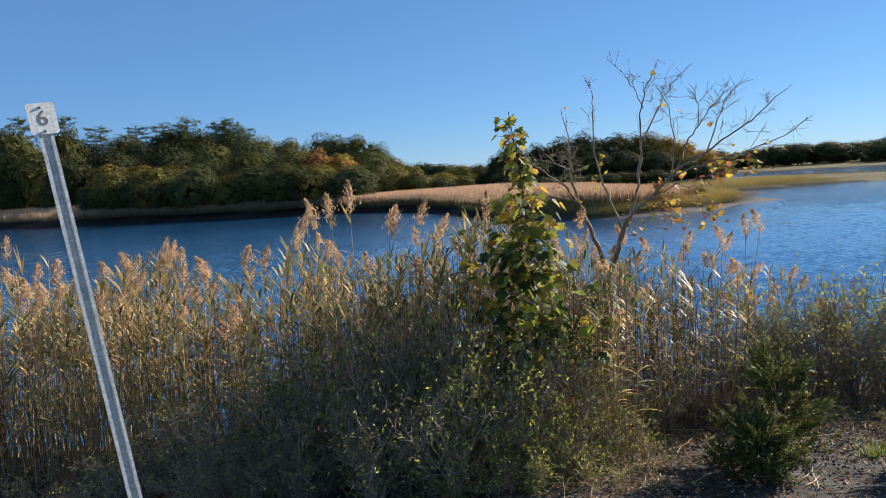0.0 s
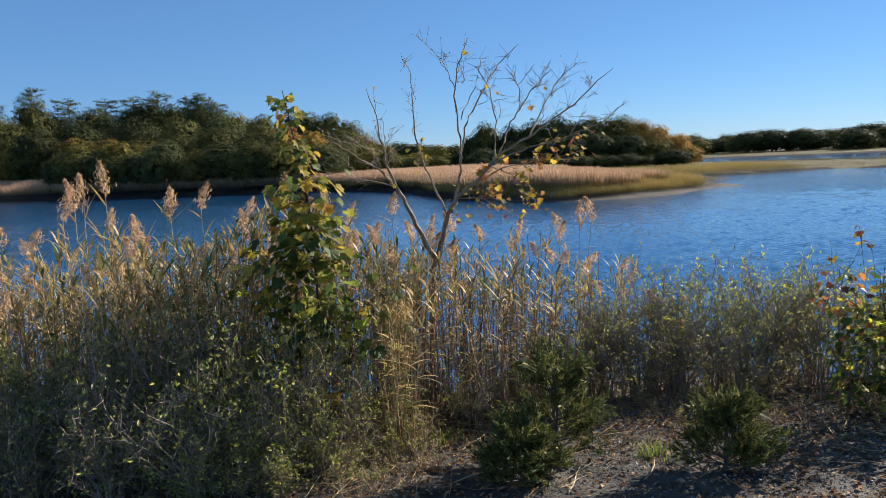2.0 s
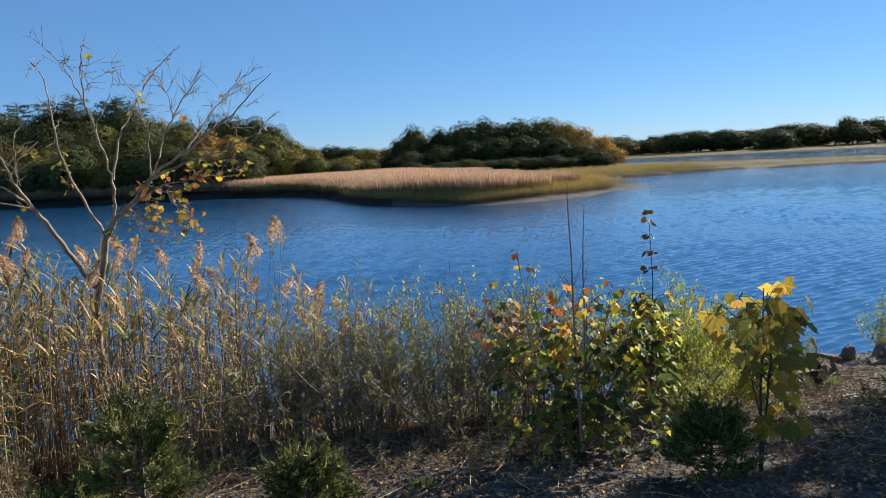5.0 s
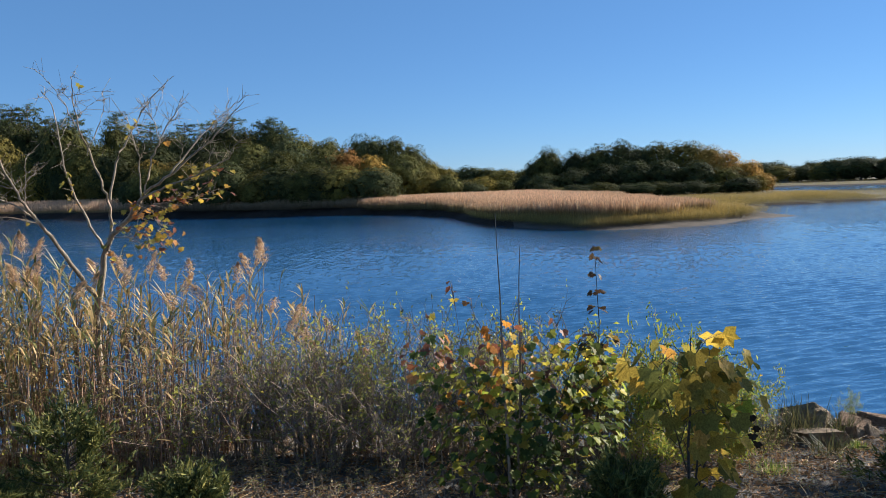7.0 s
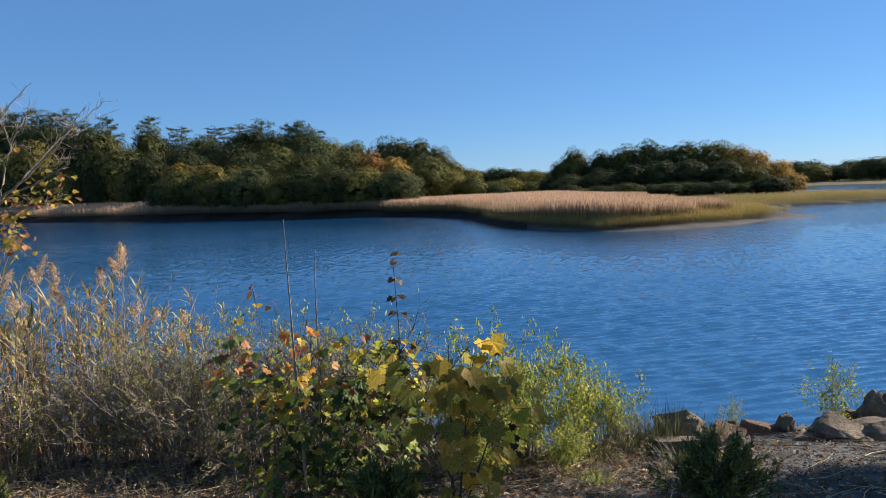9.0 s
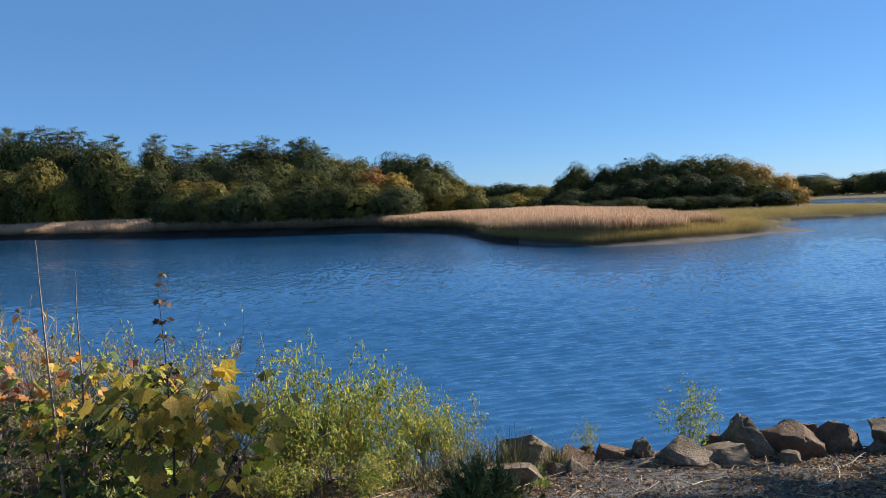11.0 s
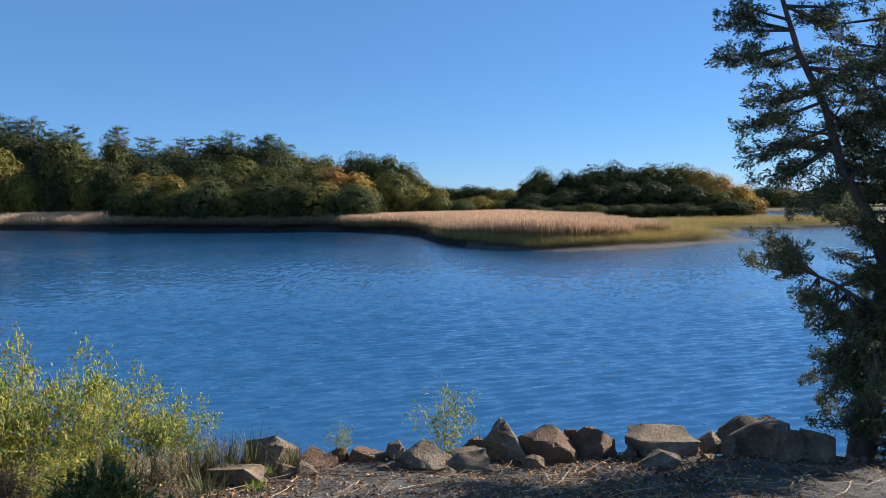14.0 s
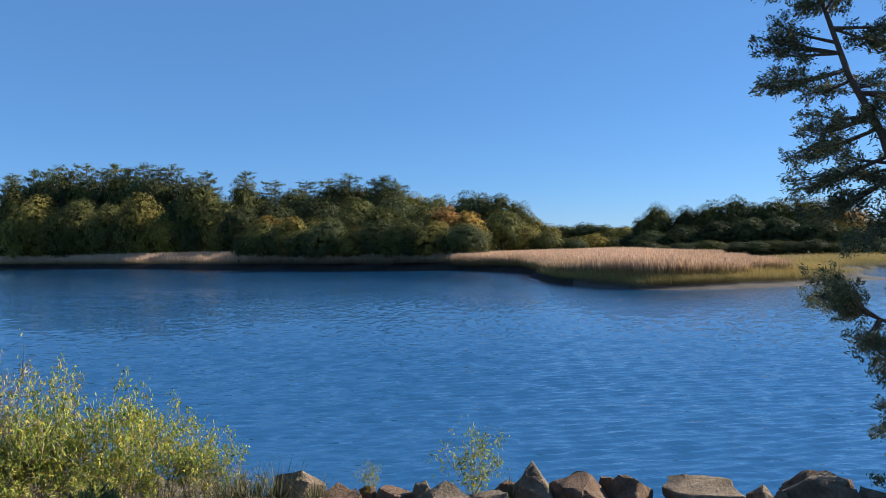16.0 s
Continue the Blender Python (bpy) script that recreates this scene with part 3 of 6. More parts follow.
# the low trees that overhang the reeds
for i in range(13):
    x = -60 + 4.0 * i + tree_rng.normal() * 0.8
    y = float(np.interp(x, [-60, -31, -10], [131, 117, 110])) + 8.0 + tree_rng.normal() * 0.8
    far_tree(x, y, tree_rng.uniform(5.0, 7.6), tree_rng.uniform(7, 10), (DARK, GREEN, DARK, OLIVE)[i % 4])
# the wooded knoll behind the reeds
for x, y, top, w, c in [(18.4, 172, 7.4, 6, DARK), (21.5, 170, 10.3, 8, GREEN), (27.5, 170, 9.4, 9, DARK), (33, 168, 10.1, 10, GREEN), (37.5, 166, 10.9, 10, DARK),
                        (41, 165, 9.3, 9, DARK), (44.5, 164, 10.1, 11, GREEN), (49.7, 162, 10, 11, OLIVE), (53.7, 160, 8.8, 10, GOLD), (57, 156, 7.3, 8, AMBER),
                        (59.5, 152, 5.2, 7, AMBER), (62, 150, 2.6, 5, AMBER), (16, 166, 3.6, 6, DARK)]:
    far_tree(x, y, top, w, c, group="wooded knoll behind the reeds")
for x, y, top, w, c in [(20, 160, 4, 8, DARK), (26, 158, 5, 9, DARK), (32, 157, 5.5, 9, DARK), (38, 156, 6, 9, DARK), (44, 155, 6, 9, DARK), (50, 153, 5.5, 9, DARK),
                        (55, 150, 4.0, 8, OLIVE), (59, 147, 2.2, 6, YELLOW)]:
    far_tree(x, y, top, w, c, group="wooded knoll behind the reeds")
for i in range(13):
    far_tree(17 + 3.4 * i + tree_rng.normal() * 0.6, 147 - 0.35 * abs(i - 6) + tree_rng.normal() * 0.6, tree_rng.uniform(1.0, 2.2), tree_rng.uniform(5, 7), (DARK, GREEN, DARK)[i % 3], group="wooded knoll behind the reeds")
# the low woods in the gap and along the far right
for x, y, top, w, c in [(-6, 262, 8, 13, GREEN), (2, 260, 8.6, 13, DARK), (8, 256, 7.6, 12, GREEN), (14, 250, 6.8, 12, OLIVE), (20, 250, 6.6, 12, GREEN), (26, 252, 6.6, 13, GREEN),
                        (6, 205, 4.2, 9, YELLOW), (1.5, 200, 3.4, 8, OLIVE), (12, 206, 3, 8, GREEN), (-14, 258, 8, 14, DARK), (34, 254, 6.5, 13, GREEN)]:
    far_tree(x, y, top, w, c, group="low distant woods")
for i in range(84):
    f = i / 83
    x, y = 92 + 160 * f + tree_rng.normal() * 2, 300 - 125 * f + tree_rng.normal() * 8
    top = 5.0 + 3.0 * f + tree_rng.normal() * 0.8
    far_tree(x, y, top, tree_rng.uniform(10, 16), (GREEN, DARK, GREEN, DARK, OLIVE, DARK)[i % 6], group="low distant woods")
for i in range(22):
    f = i / 21
    far_tree(-20 + 140 * f + tree_rng.normal() * 4, 330 + tree_rng.normal() * 8, 7.5 - 1.5 * f + tree_rng.normal() * 0.8, tree_rng.uniform(14, 20), (DARK, GREEN)[i % 2], group="low distant woods")

# ---- marsh reeds of the far shore ----


def marsh(name, n, poly_depth, tall, mat, seed, box, label, region, shore=None):
    """Tufts of upright blades over part of a shore."""
    rng = np.random.default_rng(seed)
    x, y = rng.uniform(box[0], box[1], n * 4), rng.uniform(box[2], box[3], n * 4)
    d = inside_depth(shore or MAIN, x, y) + 0.5 * wobble(x, y, 2.2, 0.6)
    ok = (d > poly_depth[0] + np.interp(x, [-12, 6, 13, 20, 36, 44], [1.8, 0.9, 1.2, 1.7, 1.6, -0.4])) & (d < poly_depth[1]) & region(x, y)
    near = np.exp(-d / poly_depth[2])
    ok &= rng.random(len(x)) < 0.15 + 0.85 * near
    x, y, d = x[ok][:n], y[ok][:n], d[ok][:n]
    z = land(x, y)
    h = tall(x, y, d) * rng.uniform(0.93, 1.05, len(x))
    s = Soup()
    for j in range(8):
        bx, by = x + rng.normal(size=len(x)) * 0.36, y + rng.normal(size=len(x)) * 0.36
        a = rng.uniform(0, 6.28, len(x))
        w = rng.uniform(0.012, 0.028, len(x))
        lean = rng.normal(size=(len(x), 2)) * 0.13
        hh = h * rng.uniform(0.78, 1.03, len(x))
        ux, uy = np.cos(a) * w, np.sin(a) * w
        lx, ly = lean[:, 0] * hh, lean[:, 1] * hh
        # every other blade carries its width at the top, as a plume does
        base, top = (0.3, 1.0) if j % 2 and mat is not M_SEDGE else (1.0, 0.15)
        v = np.stack([np.stack([bx - ux * base, by - uy * base, z - 0.1], -1), np.stack([bx + lx + ux * 1.4 * top, by + ly + uy * 1.4 * top, z + hh * 0.93], -1),
                      np.stack([bx + lx * 1.1 - ux * top, by + ly * 1.1 - uy * top, z + hh], -1)], 1)
        s.add(v, np.arange(3 * len(x)).reshape(-1, 3))
    return tagged(new(name, s.mesh(name, mat)), label, "reeds", kind="stuff")


def reed_height(x, y, d):
    mid = np.exp(-((x - 13) / 14.0) ** 2)
    return np.clip(0.9 + d * 0.22, 0.9, 1.55) + 0.75 * mid * np.clip(d / 5, 0, 1) + 0.12 * wobble(x, y, 2.5, 2.0)


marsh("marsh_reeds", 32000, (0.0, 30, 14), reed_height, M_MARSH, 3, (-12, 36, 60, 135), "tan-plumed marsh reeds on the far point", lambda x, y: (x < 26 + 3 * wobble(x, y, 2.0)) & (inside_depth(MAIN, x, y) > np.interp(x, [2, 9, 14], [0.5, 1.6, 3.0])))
# this stretch takes the reed colour with tree shade painted in
marsh("marsh_reeds", 9000, (0.0, 14, 6), lambda x, y, d: np.clip(0.7 + d * 0.2, 0.7, 1.9), M_MARSH_SHADED, 4, (-58, -8, 100, 150), "reeds fringing the far wooded shore, the trees' shade in their brown", lambda x, y: x < -8)
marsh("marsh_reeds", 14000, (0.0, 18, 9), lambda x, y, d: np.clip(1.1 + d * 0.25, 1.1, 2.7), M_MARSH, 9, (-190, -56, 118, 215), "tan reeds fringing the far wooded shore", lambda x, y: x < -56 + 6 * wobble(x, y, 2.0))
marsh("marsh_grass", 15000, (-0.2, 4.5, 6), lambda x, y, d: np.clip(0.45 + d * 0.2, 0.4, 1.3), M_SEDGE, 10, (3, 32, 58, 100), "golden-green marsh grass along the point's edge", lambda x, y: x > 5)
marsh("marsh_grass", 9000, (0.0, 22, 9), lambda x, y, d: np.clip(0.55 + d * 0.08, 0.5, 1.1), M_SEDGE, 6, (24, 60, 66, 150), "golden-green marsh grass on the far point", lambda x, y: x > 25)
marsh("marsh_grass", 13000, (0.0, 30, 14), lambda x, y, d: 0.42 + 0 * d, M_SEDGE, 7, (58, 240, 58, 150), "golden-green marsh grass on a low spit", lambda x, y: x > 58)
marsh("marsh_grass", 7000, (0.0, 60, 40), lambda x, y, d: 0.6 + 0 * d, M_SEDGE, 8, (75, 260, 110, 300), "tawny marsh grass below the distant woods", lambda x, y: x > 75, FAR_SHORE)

# ---- houses beyond the far marsh ----


def box(s, lo, hi, mi=0):
    x0, y0, z0 = lo
    x1, y1, z1 = hi
    v = [(x0, y0, z0), (x1, y0, z0), (x1, y1, z0), (x0, y1, z0), (x0, y0, z1), (x1, y0, z1), (x1, y1, z1), (x0, y1, z1)]
    s.add(v, [(0, 3, 2, 1), (4, 5, 6, 7), (0, 1, 5, 4), (1, 2, 6, 5), (2, 3, 7, 6), (3, 0, 4, 7)], mi)


def house(x, y, w, h, turn):
    z = float(land(np.array([x]), np.array([y]))[0]) - 0.3
    e = thing("house", "small pale painted house among distant trees", "house", "houses beyond the marsh", at=(x, y, z))
    e.rotation_euler.z = radians(turn)
    s = Soup()
    d = w * 0.7
    box(s, (-w / 2, -d / 2, 0), (w / 2, d / 2, h))
    s.add([(-w / 2, -d / 2, h), (-w / 2, d / 2, h), (-w / 2, 0, h + d * 0.42), (w / 2, -d / 2, h), (w / 2, d / 2, h), (w / 2, 0, h + d * 0.42)], [(0, 1, 2), (3, 5, 4)])
    child("wall", s.mesh("wall", M_WALLPAINT), e)
    s = Soup()
    for sg in (-1, 1):
        a, b = np.array([0, sg * (d / 2 + 0.3), h - 0.25]), np.array([0, 0, h + d * 0.42 + 0.05])
        for o in ((0, 0, 0), (0, 0, 0.15)):
            s.add([a + o + (-w / 2 - 0.3, 0, 0), a + o + (w / 2 + 0.3, 0, 0), b + o + (w / 2 + 0.3, 0, 0), b + o + (-w / 2 - 0.3, 0, 0)], [(0, 1, 2, 3)])
    child("roof", s.mesh("roof", M_ROOF), e)
    for i in range(3):
        s = Soup()
        cx = (i - 1) * w * 0.3
        box(s, (cx - 0.5, -d / 2 - 0.06, h * 0.45), (cx + 0.5, -d / 2 + 0.02, h * 0.8))
        child("window", s.mesh("window", M_GLASS), e)


house(114, 272, 4.6, 1.8, 12)
house(152, 262, 5, 2.0, -15)
house(160, 256, 5.5, 2.4, -25)
house(174, 246, 5, 2.0, -30)

# ---- the leaning post ----
post = thing("sign_post", "leaning galvanised steel channel post with a small white plate", "sign post", at=(-1.94, 3.0, 0.0))
post.rotation_euler = (0, radians(-7.3), 0)
s = Soup()
prof = np.array([(-0.031, 0.0), (-0.019, 0.0), (-0.013, 0.022), (0.013, 0.022), (0.019, 0.0), (0.031, 0.0),
                 (0.031, -0.004), (0.016, -0.004), (0.010, 0.018), (-0.010, 0.018), (-0.016, -0.004), (-0.031, -0.004)])
k = len(prof)
v = [(x * 1.2, y * 1.2, z) for z in (-0.5, 3.06) for x, y in prof]
s.add(v, [(i, (i + 1) % k, k + (i + 1) % k, k + i) for i in range(k)])
child("post", s.mesh("post", M_GALV), post).rotation_euler.z = radians(38)


def rounded_plate(w, h, t, r, mat, name):
    bm = bmesh.new()
    pts = []
    for cx, cz, a0 in ((w / 2 - r, h / 2 - r, 0), (-w / 2 + r, h / 2 - r, 90), (-w / 2 + r, -h / 2 + r, 180), (w / 2 - r, -h / 2 + r, 270)):
        for i in range(5):
            a = radians(a0 + 22.5 * i)
            pts.append(bm.verts.new((cx + r * math.cos(a), 0, cz + r * math.sin(a))))
    f = bm.faces.new(pts)
    ex = bmesh.ops.extrude_face_region(bm, geom=[f])
    bmesh.ops.translate(bm, vec=(0, t, 0), verts=[g for g in ex["geom"] if isinstance(g, bmesh.types.BMVert)])
    bmesh.ops.recalc_face_normals(bm, faces=bm.faces)
    me = bpy.data.meshes.new(name)
    bm.to_mesh(me)
    bm.free()
    me.materials.append(mat)
    return me


plate = child("sign_plate", rounded_plate(0.142, 0.168, 0.004, 0.016, M_PLATE, "sign_plate"), post, "small white plate with a faded number")
plate.location, plate.rotation_euler.z = (0.0074, -0.0095, 3.13), radians(38)
font = bpy.data.curves.new("numeral", "FONT")
font.body, font.size, font.extrude, font.align_x = "6", 0.115, 0.0006, "CENTER"
font.materials.append(M_PRINT)
numeral = child("numeral", font, plate, "faded grey printed six")
numeral.location, numeral.rotation_euler = (0, -0.001, -0.035), (radians(90), 0, 0)
for zz in (0.06, -0.068):
    bm = bmesh.new()
    bmesh.ops.create_uvsphere(bm, u_segments=10, v_segments=6, radius=0.007)
    me = bpy.data.meshes.new("bolt")
    bm.to_mesh(me)
    bm.free()
    me.materials.append(M_PRINT)
    child("bolt", me, plate).location = (0, -0.002, zz)

# ---- near reeds ----


def ribbon(p0, heading, length, width, rise, droop, segs=4):
    """A long leaf that rises and bends over."""
    t = np.linspace(0, 1, segs + 1)
    out = np.array([math.cos(heading), math.sin(heading), 0.0])
    side = np.array([-out[1], out[0], 0.0])
    c = np.asarray(p0) + np.outer(t * length * math.cos(rise), out)
    c[:, 2] += t * length * math.sin(rise) - droop * length * t ** 2
    w = width * np.array([0.5, 1.0, 0.9, 0.6, 0.05])[: segs + 1] * 0.5
    v = np.concatenate([c - side * w[:, None], c + side * w[:, None]])
    i = np.arange(segs)
    return v, np.stack([i, i + 1, i + segs + 2, i + segs + 1], -1)


def reed_parts(seed, leaves=11, plume=True, h=2.3):
    """Stalk, leaves and plume of a reed as three soups."""
    rng = np.random.default_rng(seed)
    st, lf, pl = Soup(), Soup(), Soup()
    z = np.linspace(-0.1, h, 6)
    bend = rng.normal(size=2) * 0.06
    axis = np.stack([bend[0] * (z / h) ** 2, bend[1] * (z / h) ** 2, z], -1)
    st.add(*tube(axis, np.linspace(0.0062, 0.003, 6), 4))
    a0 = rng.uniform(0, 6.28)
    for i in range(leaves):
        f = rng.uniform(0.3, 0.97) if i else 0.96
        p = np.array([np.interp(f * h, z, axis[:, 0]), np.interp(f * h, z, axis[:, 1]), f * h])
        dead = f < 0.5
        lf.add(*ribbon(p, a0 + (i % 2) * 3.14 + rng.normal() * 0.5, rng.uniform(0.25, 0.48) * (0.65 if dead else 1.0), rng.uniform(0.016, 0.03), rng.uniform(0.6, 1.3) - 0.3 * dead, rng.uniform(0.15, 0.8)))
    if plume:
        L, d = rng.uniform(0.2, 0.3), rng.uniform(0, 6.28)
        k = 210
        t = rng.random(k) ** 0.8
        lean = np.array([math.cos(d), math.sin(d), 0]) * 0.6
        c = axis[-1] + np.outer(t * L, [0, 0, 1.0]) + np.outer((t * L) ** 1.4, lean)
        r = 0.055 * np.sin(np.clip(t * 0.9 + 0.12, 0, 1) * np.pi) + 0.006
        c = c + rng.normal(size=(k, 3)) * r[:, None] * (0.55, 0.55, 0.4)
        dirs = unit(rng.normal(size=(k, 3)) * 0.5 + (lean[0] * 1.5, lean[1] * 1.5, 1.0))
        side = unit(np.cross(dirs, rng.normal(size=(k, 3))))
        ll = rng.uniform(0.03, 0.07, (k, 1))
        v = np.stack([c - dirs * ll * 0.4, c + side * 0.0055, c + dirs * ll * 0.6, c - side * 0.0055], 1)
        pl.add(v, np.arange(4 * k).reshape(-1, 4))
    return st, lf, pl


def reed_soup(seed, leaves, plume, h=2.3):
    st, lf, pl = reed_parts(seed, leaves, plume, h)
    s = Soup()
    for mi, q in enumerate((st, lf, pl)):
        if q.v:
            v, f = q.arrays()
            s.merge(v, [(a, mi) for a, _ in f], np.eye(4))
    return s.arrays()


LEAFY = [reed_soup(100 + i, 12, False) for i in range(6)]
PLUMED = [reed_soup(120 + i, 10, True) for i in range(5)]
BARE = [reed_soup(140 + i, 2, False) for i in range(5)]


def reed_stand(name, label, n, x0, x1, y0, y1, top, seed, share=(0.45, 0.12, 0.43), holes=None, stalk=None):
    """Many reeds over a strip of the bank; top(x, y) gives the height of their tips."""
    rng = np.random.default_rng(seed)
    s = Soup()
    made = 0
    while made < n:
        x, y = rng.uniform(x0, x1), rng.uniform(y0, y1)
        if holes and rng.random() < holes(x, y):
            continue
        z = float(bank(np.array([x]), np.array([y]))[0])
        kind = rng.choice(3, p=share)
        hh = (top(x, y) - z) * (rng.uniform(0.72, 1.0) if kind != 2 else rng.uniform(0.35, 0.8))
        v, f = (LEAFY, PLUMED, BARE)[kind][rng.integers(0, 5)]
        sc = max(hh, 0.5) / 2.3
        m = rot_z(rng.uniform(0, 6.28), 1.0, (x, y, z), tuple(rng.normal(size=2) * (0.06 if kind != 2 else 0.1)))
        m[:3, 2] *= sc
        s.merge(v, f, m)
        made += 1
    ob = tagged(new(name, s.mesh(name, [stalk or M_REED_STALK, M_REED_LEAF, M_PLUME])), label, "reeds", kind="stuff")
    return ob


reed_stand("reed_bed", "dense golden-brown reeds on the pond's edge", 900, -6.4, -2.6, 6.0, 9.0, lambda x, y: 1.75 + 0.2 * math.sin(x * 3), 1, (0.55, 0.08, 0.37))
reed_stand("reed_bed", "tall brown reeds with buff plumes", 860, -1.9, 1.6, 5.6, 8.4, lambda x, y: 2.02 + 0.2 * math.sin(x * 2.6 + 1) - 0.06 * (y - 6), 2, (0.58, 0.03, 0.39), lambda x, y: 1.0 if (0.25 < x < 1.35 and y < 6.5) or y < 5.75 + 0.35 * math.sin(x * 3) else 0.0)
reed_stand("reed_bed", "thin reeds with water showing between", 120, -2.7, -1.8, 6.0, 8.4, lambda x, y: 1.5, 3, (0.45, 0.1, 0.45))
reed_stand("reed_bed", "tan reeds with green and brown leaves by the bare tree", 400, 1.2, 3.3, 6.6, 9.6, lambda x, y: 1.5 + 0.18 * math.sin(x * 4), 4, (0.5, 0.02, 0.48), None, M_REED_RED)
reed_stand("reed_bed", "sparse tan reeds standing over the water", 70, 3.2, 5.0, 7.6, 9.6, lambda x, y: 1.1 + 0.2 * math.sin(x * 5), 5, (0.5, 0.06, 0.44))



def leaf_piece(v, f):
    q = Soup()
    q.add(v, f - f.min())
    return q.mesh("leaf", M_REED_LEAF)


REED_KIT = []
for i in range(5):
    st, lf, pl = reed_parts(160 + i, 9, True)
    REED_KIT.append((st.mesh("stalk", M_REED_STALK), [leaf_piece(v, f) for v, (f, _) in zip(lf.v, lf.f)], pl.mesh("plume", M_PLUME)))
reed_rng = np.random.default_rng(77)


def plumed_reed(x, y, tip):
    z = float(bank(np.array([x]), np.array([y]))[0])
    e = thing("plumed_reed", "tall reed with drying leaves and a feathery buff plume", "reed", "plumed reeds on the bank", at=(x, y, z))
    e.rotation_euler = (reed_rng.normal() * 0.03, reed_rng.normal() * 0.03, reed_rng.uniform(0, 6.28))
    e.scale = (1, 1, max(tip - z - 0.0, 0.8) / 2.55)
    a, b, c = REED_KIT[reed_rng.integers(0, 5)]
    child("stalk", a, e), tagged(child("plume", c, e, "feathery buff plume"), kind="stuff")
    for q in b:
        child("leaf", q, e)


for x, y, tip in [(-0.98, 5.7, 2.66), (-1.2, 5.75, 2.55), (-1.28, 5.8, 2.5), (-1.55, 6.0, 2.4), (-0.85, 6.2, 2.4), (-0.6, 6.3, 2.42), (-0.32, 6.3, 2.45), (-2.1, 6.0, 2.15),
                  (-2.7, 6.3, 2.0), (-2.65, 6.4, 1.9), (-3.25, 6.5, 1.9), (-3.5, 7.0, 2.0), (-4.5, 7.0, 1.85), (-4.3, 7.2, 1.8), (-4.0, 6.8, 1.75), (-2.0, 6.2, 2.1),
                  (0.5, 7.0, 2.45), (0.65, 7.2, 2.3), (1.55, 7.5, 2.25), (3.72, 8.1, 1.95), (3.42, 8.2, 1.8), (3.5, 8.0, 1.72), (2.6, 8.1, 1.75), (2.9, 8.0, 1.6)]:
    plumed_reed(x, y, tip)
for x, y, tip in [(3.67, 7.98, 2.0), (3.05, 7.9, 1.8), (2.3, 7.9, 1.9), (1.2, 7.8, 1.85), (0.9, 7.9, 1.75), (1.0, 8.1, 1.7), (1.7, 8.1, 1.8), (4.3, 7.6, 1.2), (3.3, 7.7, 1.55),
                  (-0.1, 7.4, 2.0), (0.2, 7.6, 1.95), (-3.8, 6.3, 1.7), (-4.8, 6.8, 1.7)]:
    plumed_reed(x, y, tip)

# ---- shrubs ----


def twig_soup(rng, height, radius, stems, subs=6, tiny=3, thick=0.007, upright=0.6):
    """A bush of thin branching stems. Returns the soup and the twig points where leaves sit."""
    made, spots = [], []
    for i in range(stems):
        s = Soup()
        made.append(s)
        a, L = rng.uniform(0, 6.28), height * rng.uniform(0.6, 1.05)
        out = radius * rng.uniform(0.15, 1.0) * (1.3 - upright * 0.35)
        t = np.linspace(0, 1, 5)
        wig = np.cumsum(rng.normal(size=(5, 3)) * 0.03 * height, 0)
        p = np.stack([np.cos(a) * out * t ** 1.3, np.sin(a) * out * t ** 1.3, L * t], -1) + wig * t[:, None]
        p[0] = (math.cos(a) * 0.12 * radius, math.sin(a) * 0.12 * radius, -0.05)
        s.add(*tube(p, thick * (1.05 - 0.8 * t), 4))
        for j in range(subs):
            f = rng.uniform(0.25, 0.98)
            b = np.array([np.interp(f, t, p[:, c]) for c in range(3)])
            d = unit(unit(p[-1] - p[0]) * 0.7 + rng.normal(size=3) * 0.6 + (0, 0, 0.25))
            l2 = height * rng.uniform(0.12, 0.34)
            q = b + np.outer(np.linspace(0, 1, 3), d * l2) + np.array([[0, 0, 0], rng.normal(size=3) * 0.02, rng.normal(size=3) * 0.04]) * height
            s.add(*tube(q, thick * np.array([0.5, 0.38, 0.2]), 3))
            spots.append(q[1] * 0.5 + q[2] * 0.5), spots.append(q[2])
            for k in range(tiny):
                c = q[0] + (q[2] - q[0]) * rng.uniform(0.3, 1)
                e = c + unit(d + rng.normal(size=3) * 0.8) * l2 * rng.uniform(0.3, 0.6)
                s.add(*tube(np.array([c, e]), thick * np.array([0.26, 0.14]), 3))
                spots.append(e), spots.append((c + e) / 2)
    return made, np.array(spots)


def shrub_meshes(seed, height, radius, stems, leaves, size, wood, leafmat, aspect=0.5, upright=0.6, low=0.0, subs=6, tiny=3, thick=0.007):
    rng = np.random.default_rng(seed)
    s, spots = twig_soup(rng, height, radius, stems, subs, tiny, thick, upright)
    spots = spots[spots[:, 2] > low * height]
    p = spots[rng.integers(0, len(spots), leaves)] + rng.normal(size=(leaves, 3)) * size * 0.7
    lf = Soup()
    lf.add(*cards(rng, p, rng.normal(size=(leaves, 3)) + (0.3, 0, 0.8), rng.uniform(0.6, 1.25, leaves) * size, aspect))
    return [q.mesh("stem", wood) for q in s], lf.mesh("foliage", leafmat), float(np.percentile(p[:, 2], 97))


GREY_KIT = [shrub_meshes(200 + i, 1.0, 0.85, 13, 560, 0.042, M_TWIG, M_DULL, upright=0.1, subs=9, tiny=4, thick=0.009) for i in range(4)]
DENSE_KIT = [shrub_meshes(215 + i, 1.0, 0.7, 14, 760, 0.045, M_TWIG, M_DEEP, upright=0.2, subs=8, thick=0.009) for i in range(3)]
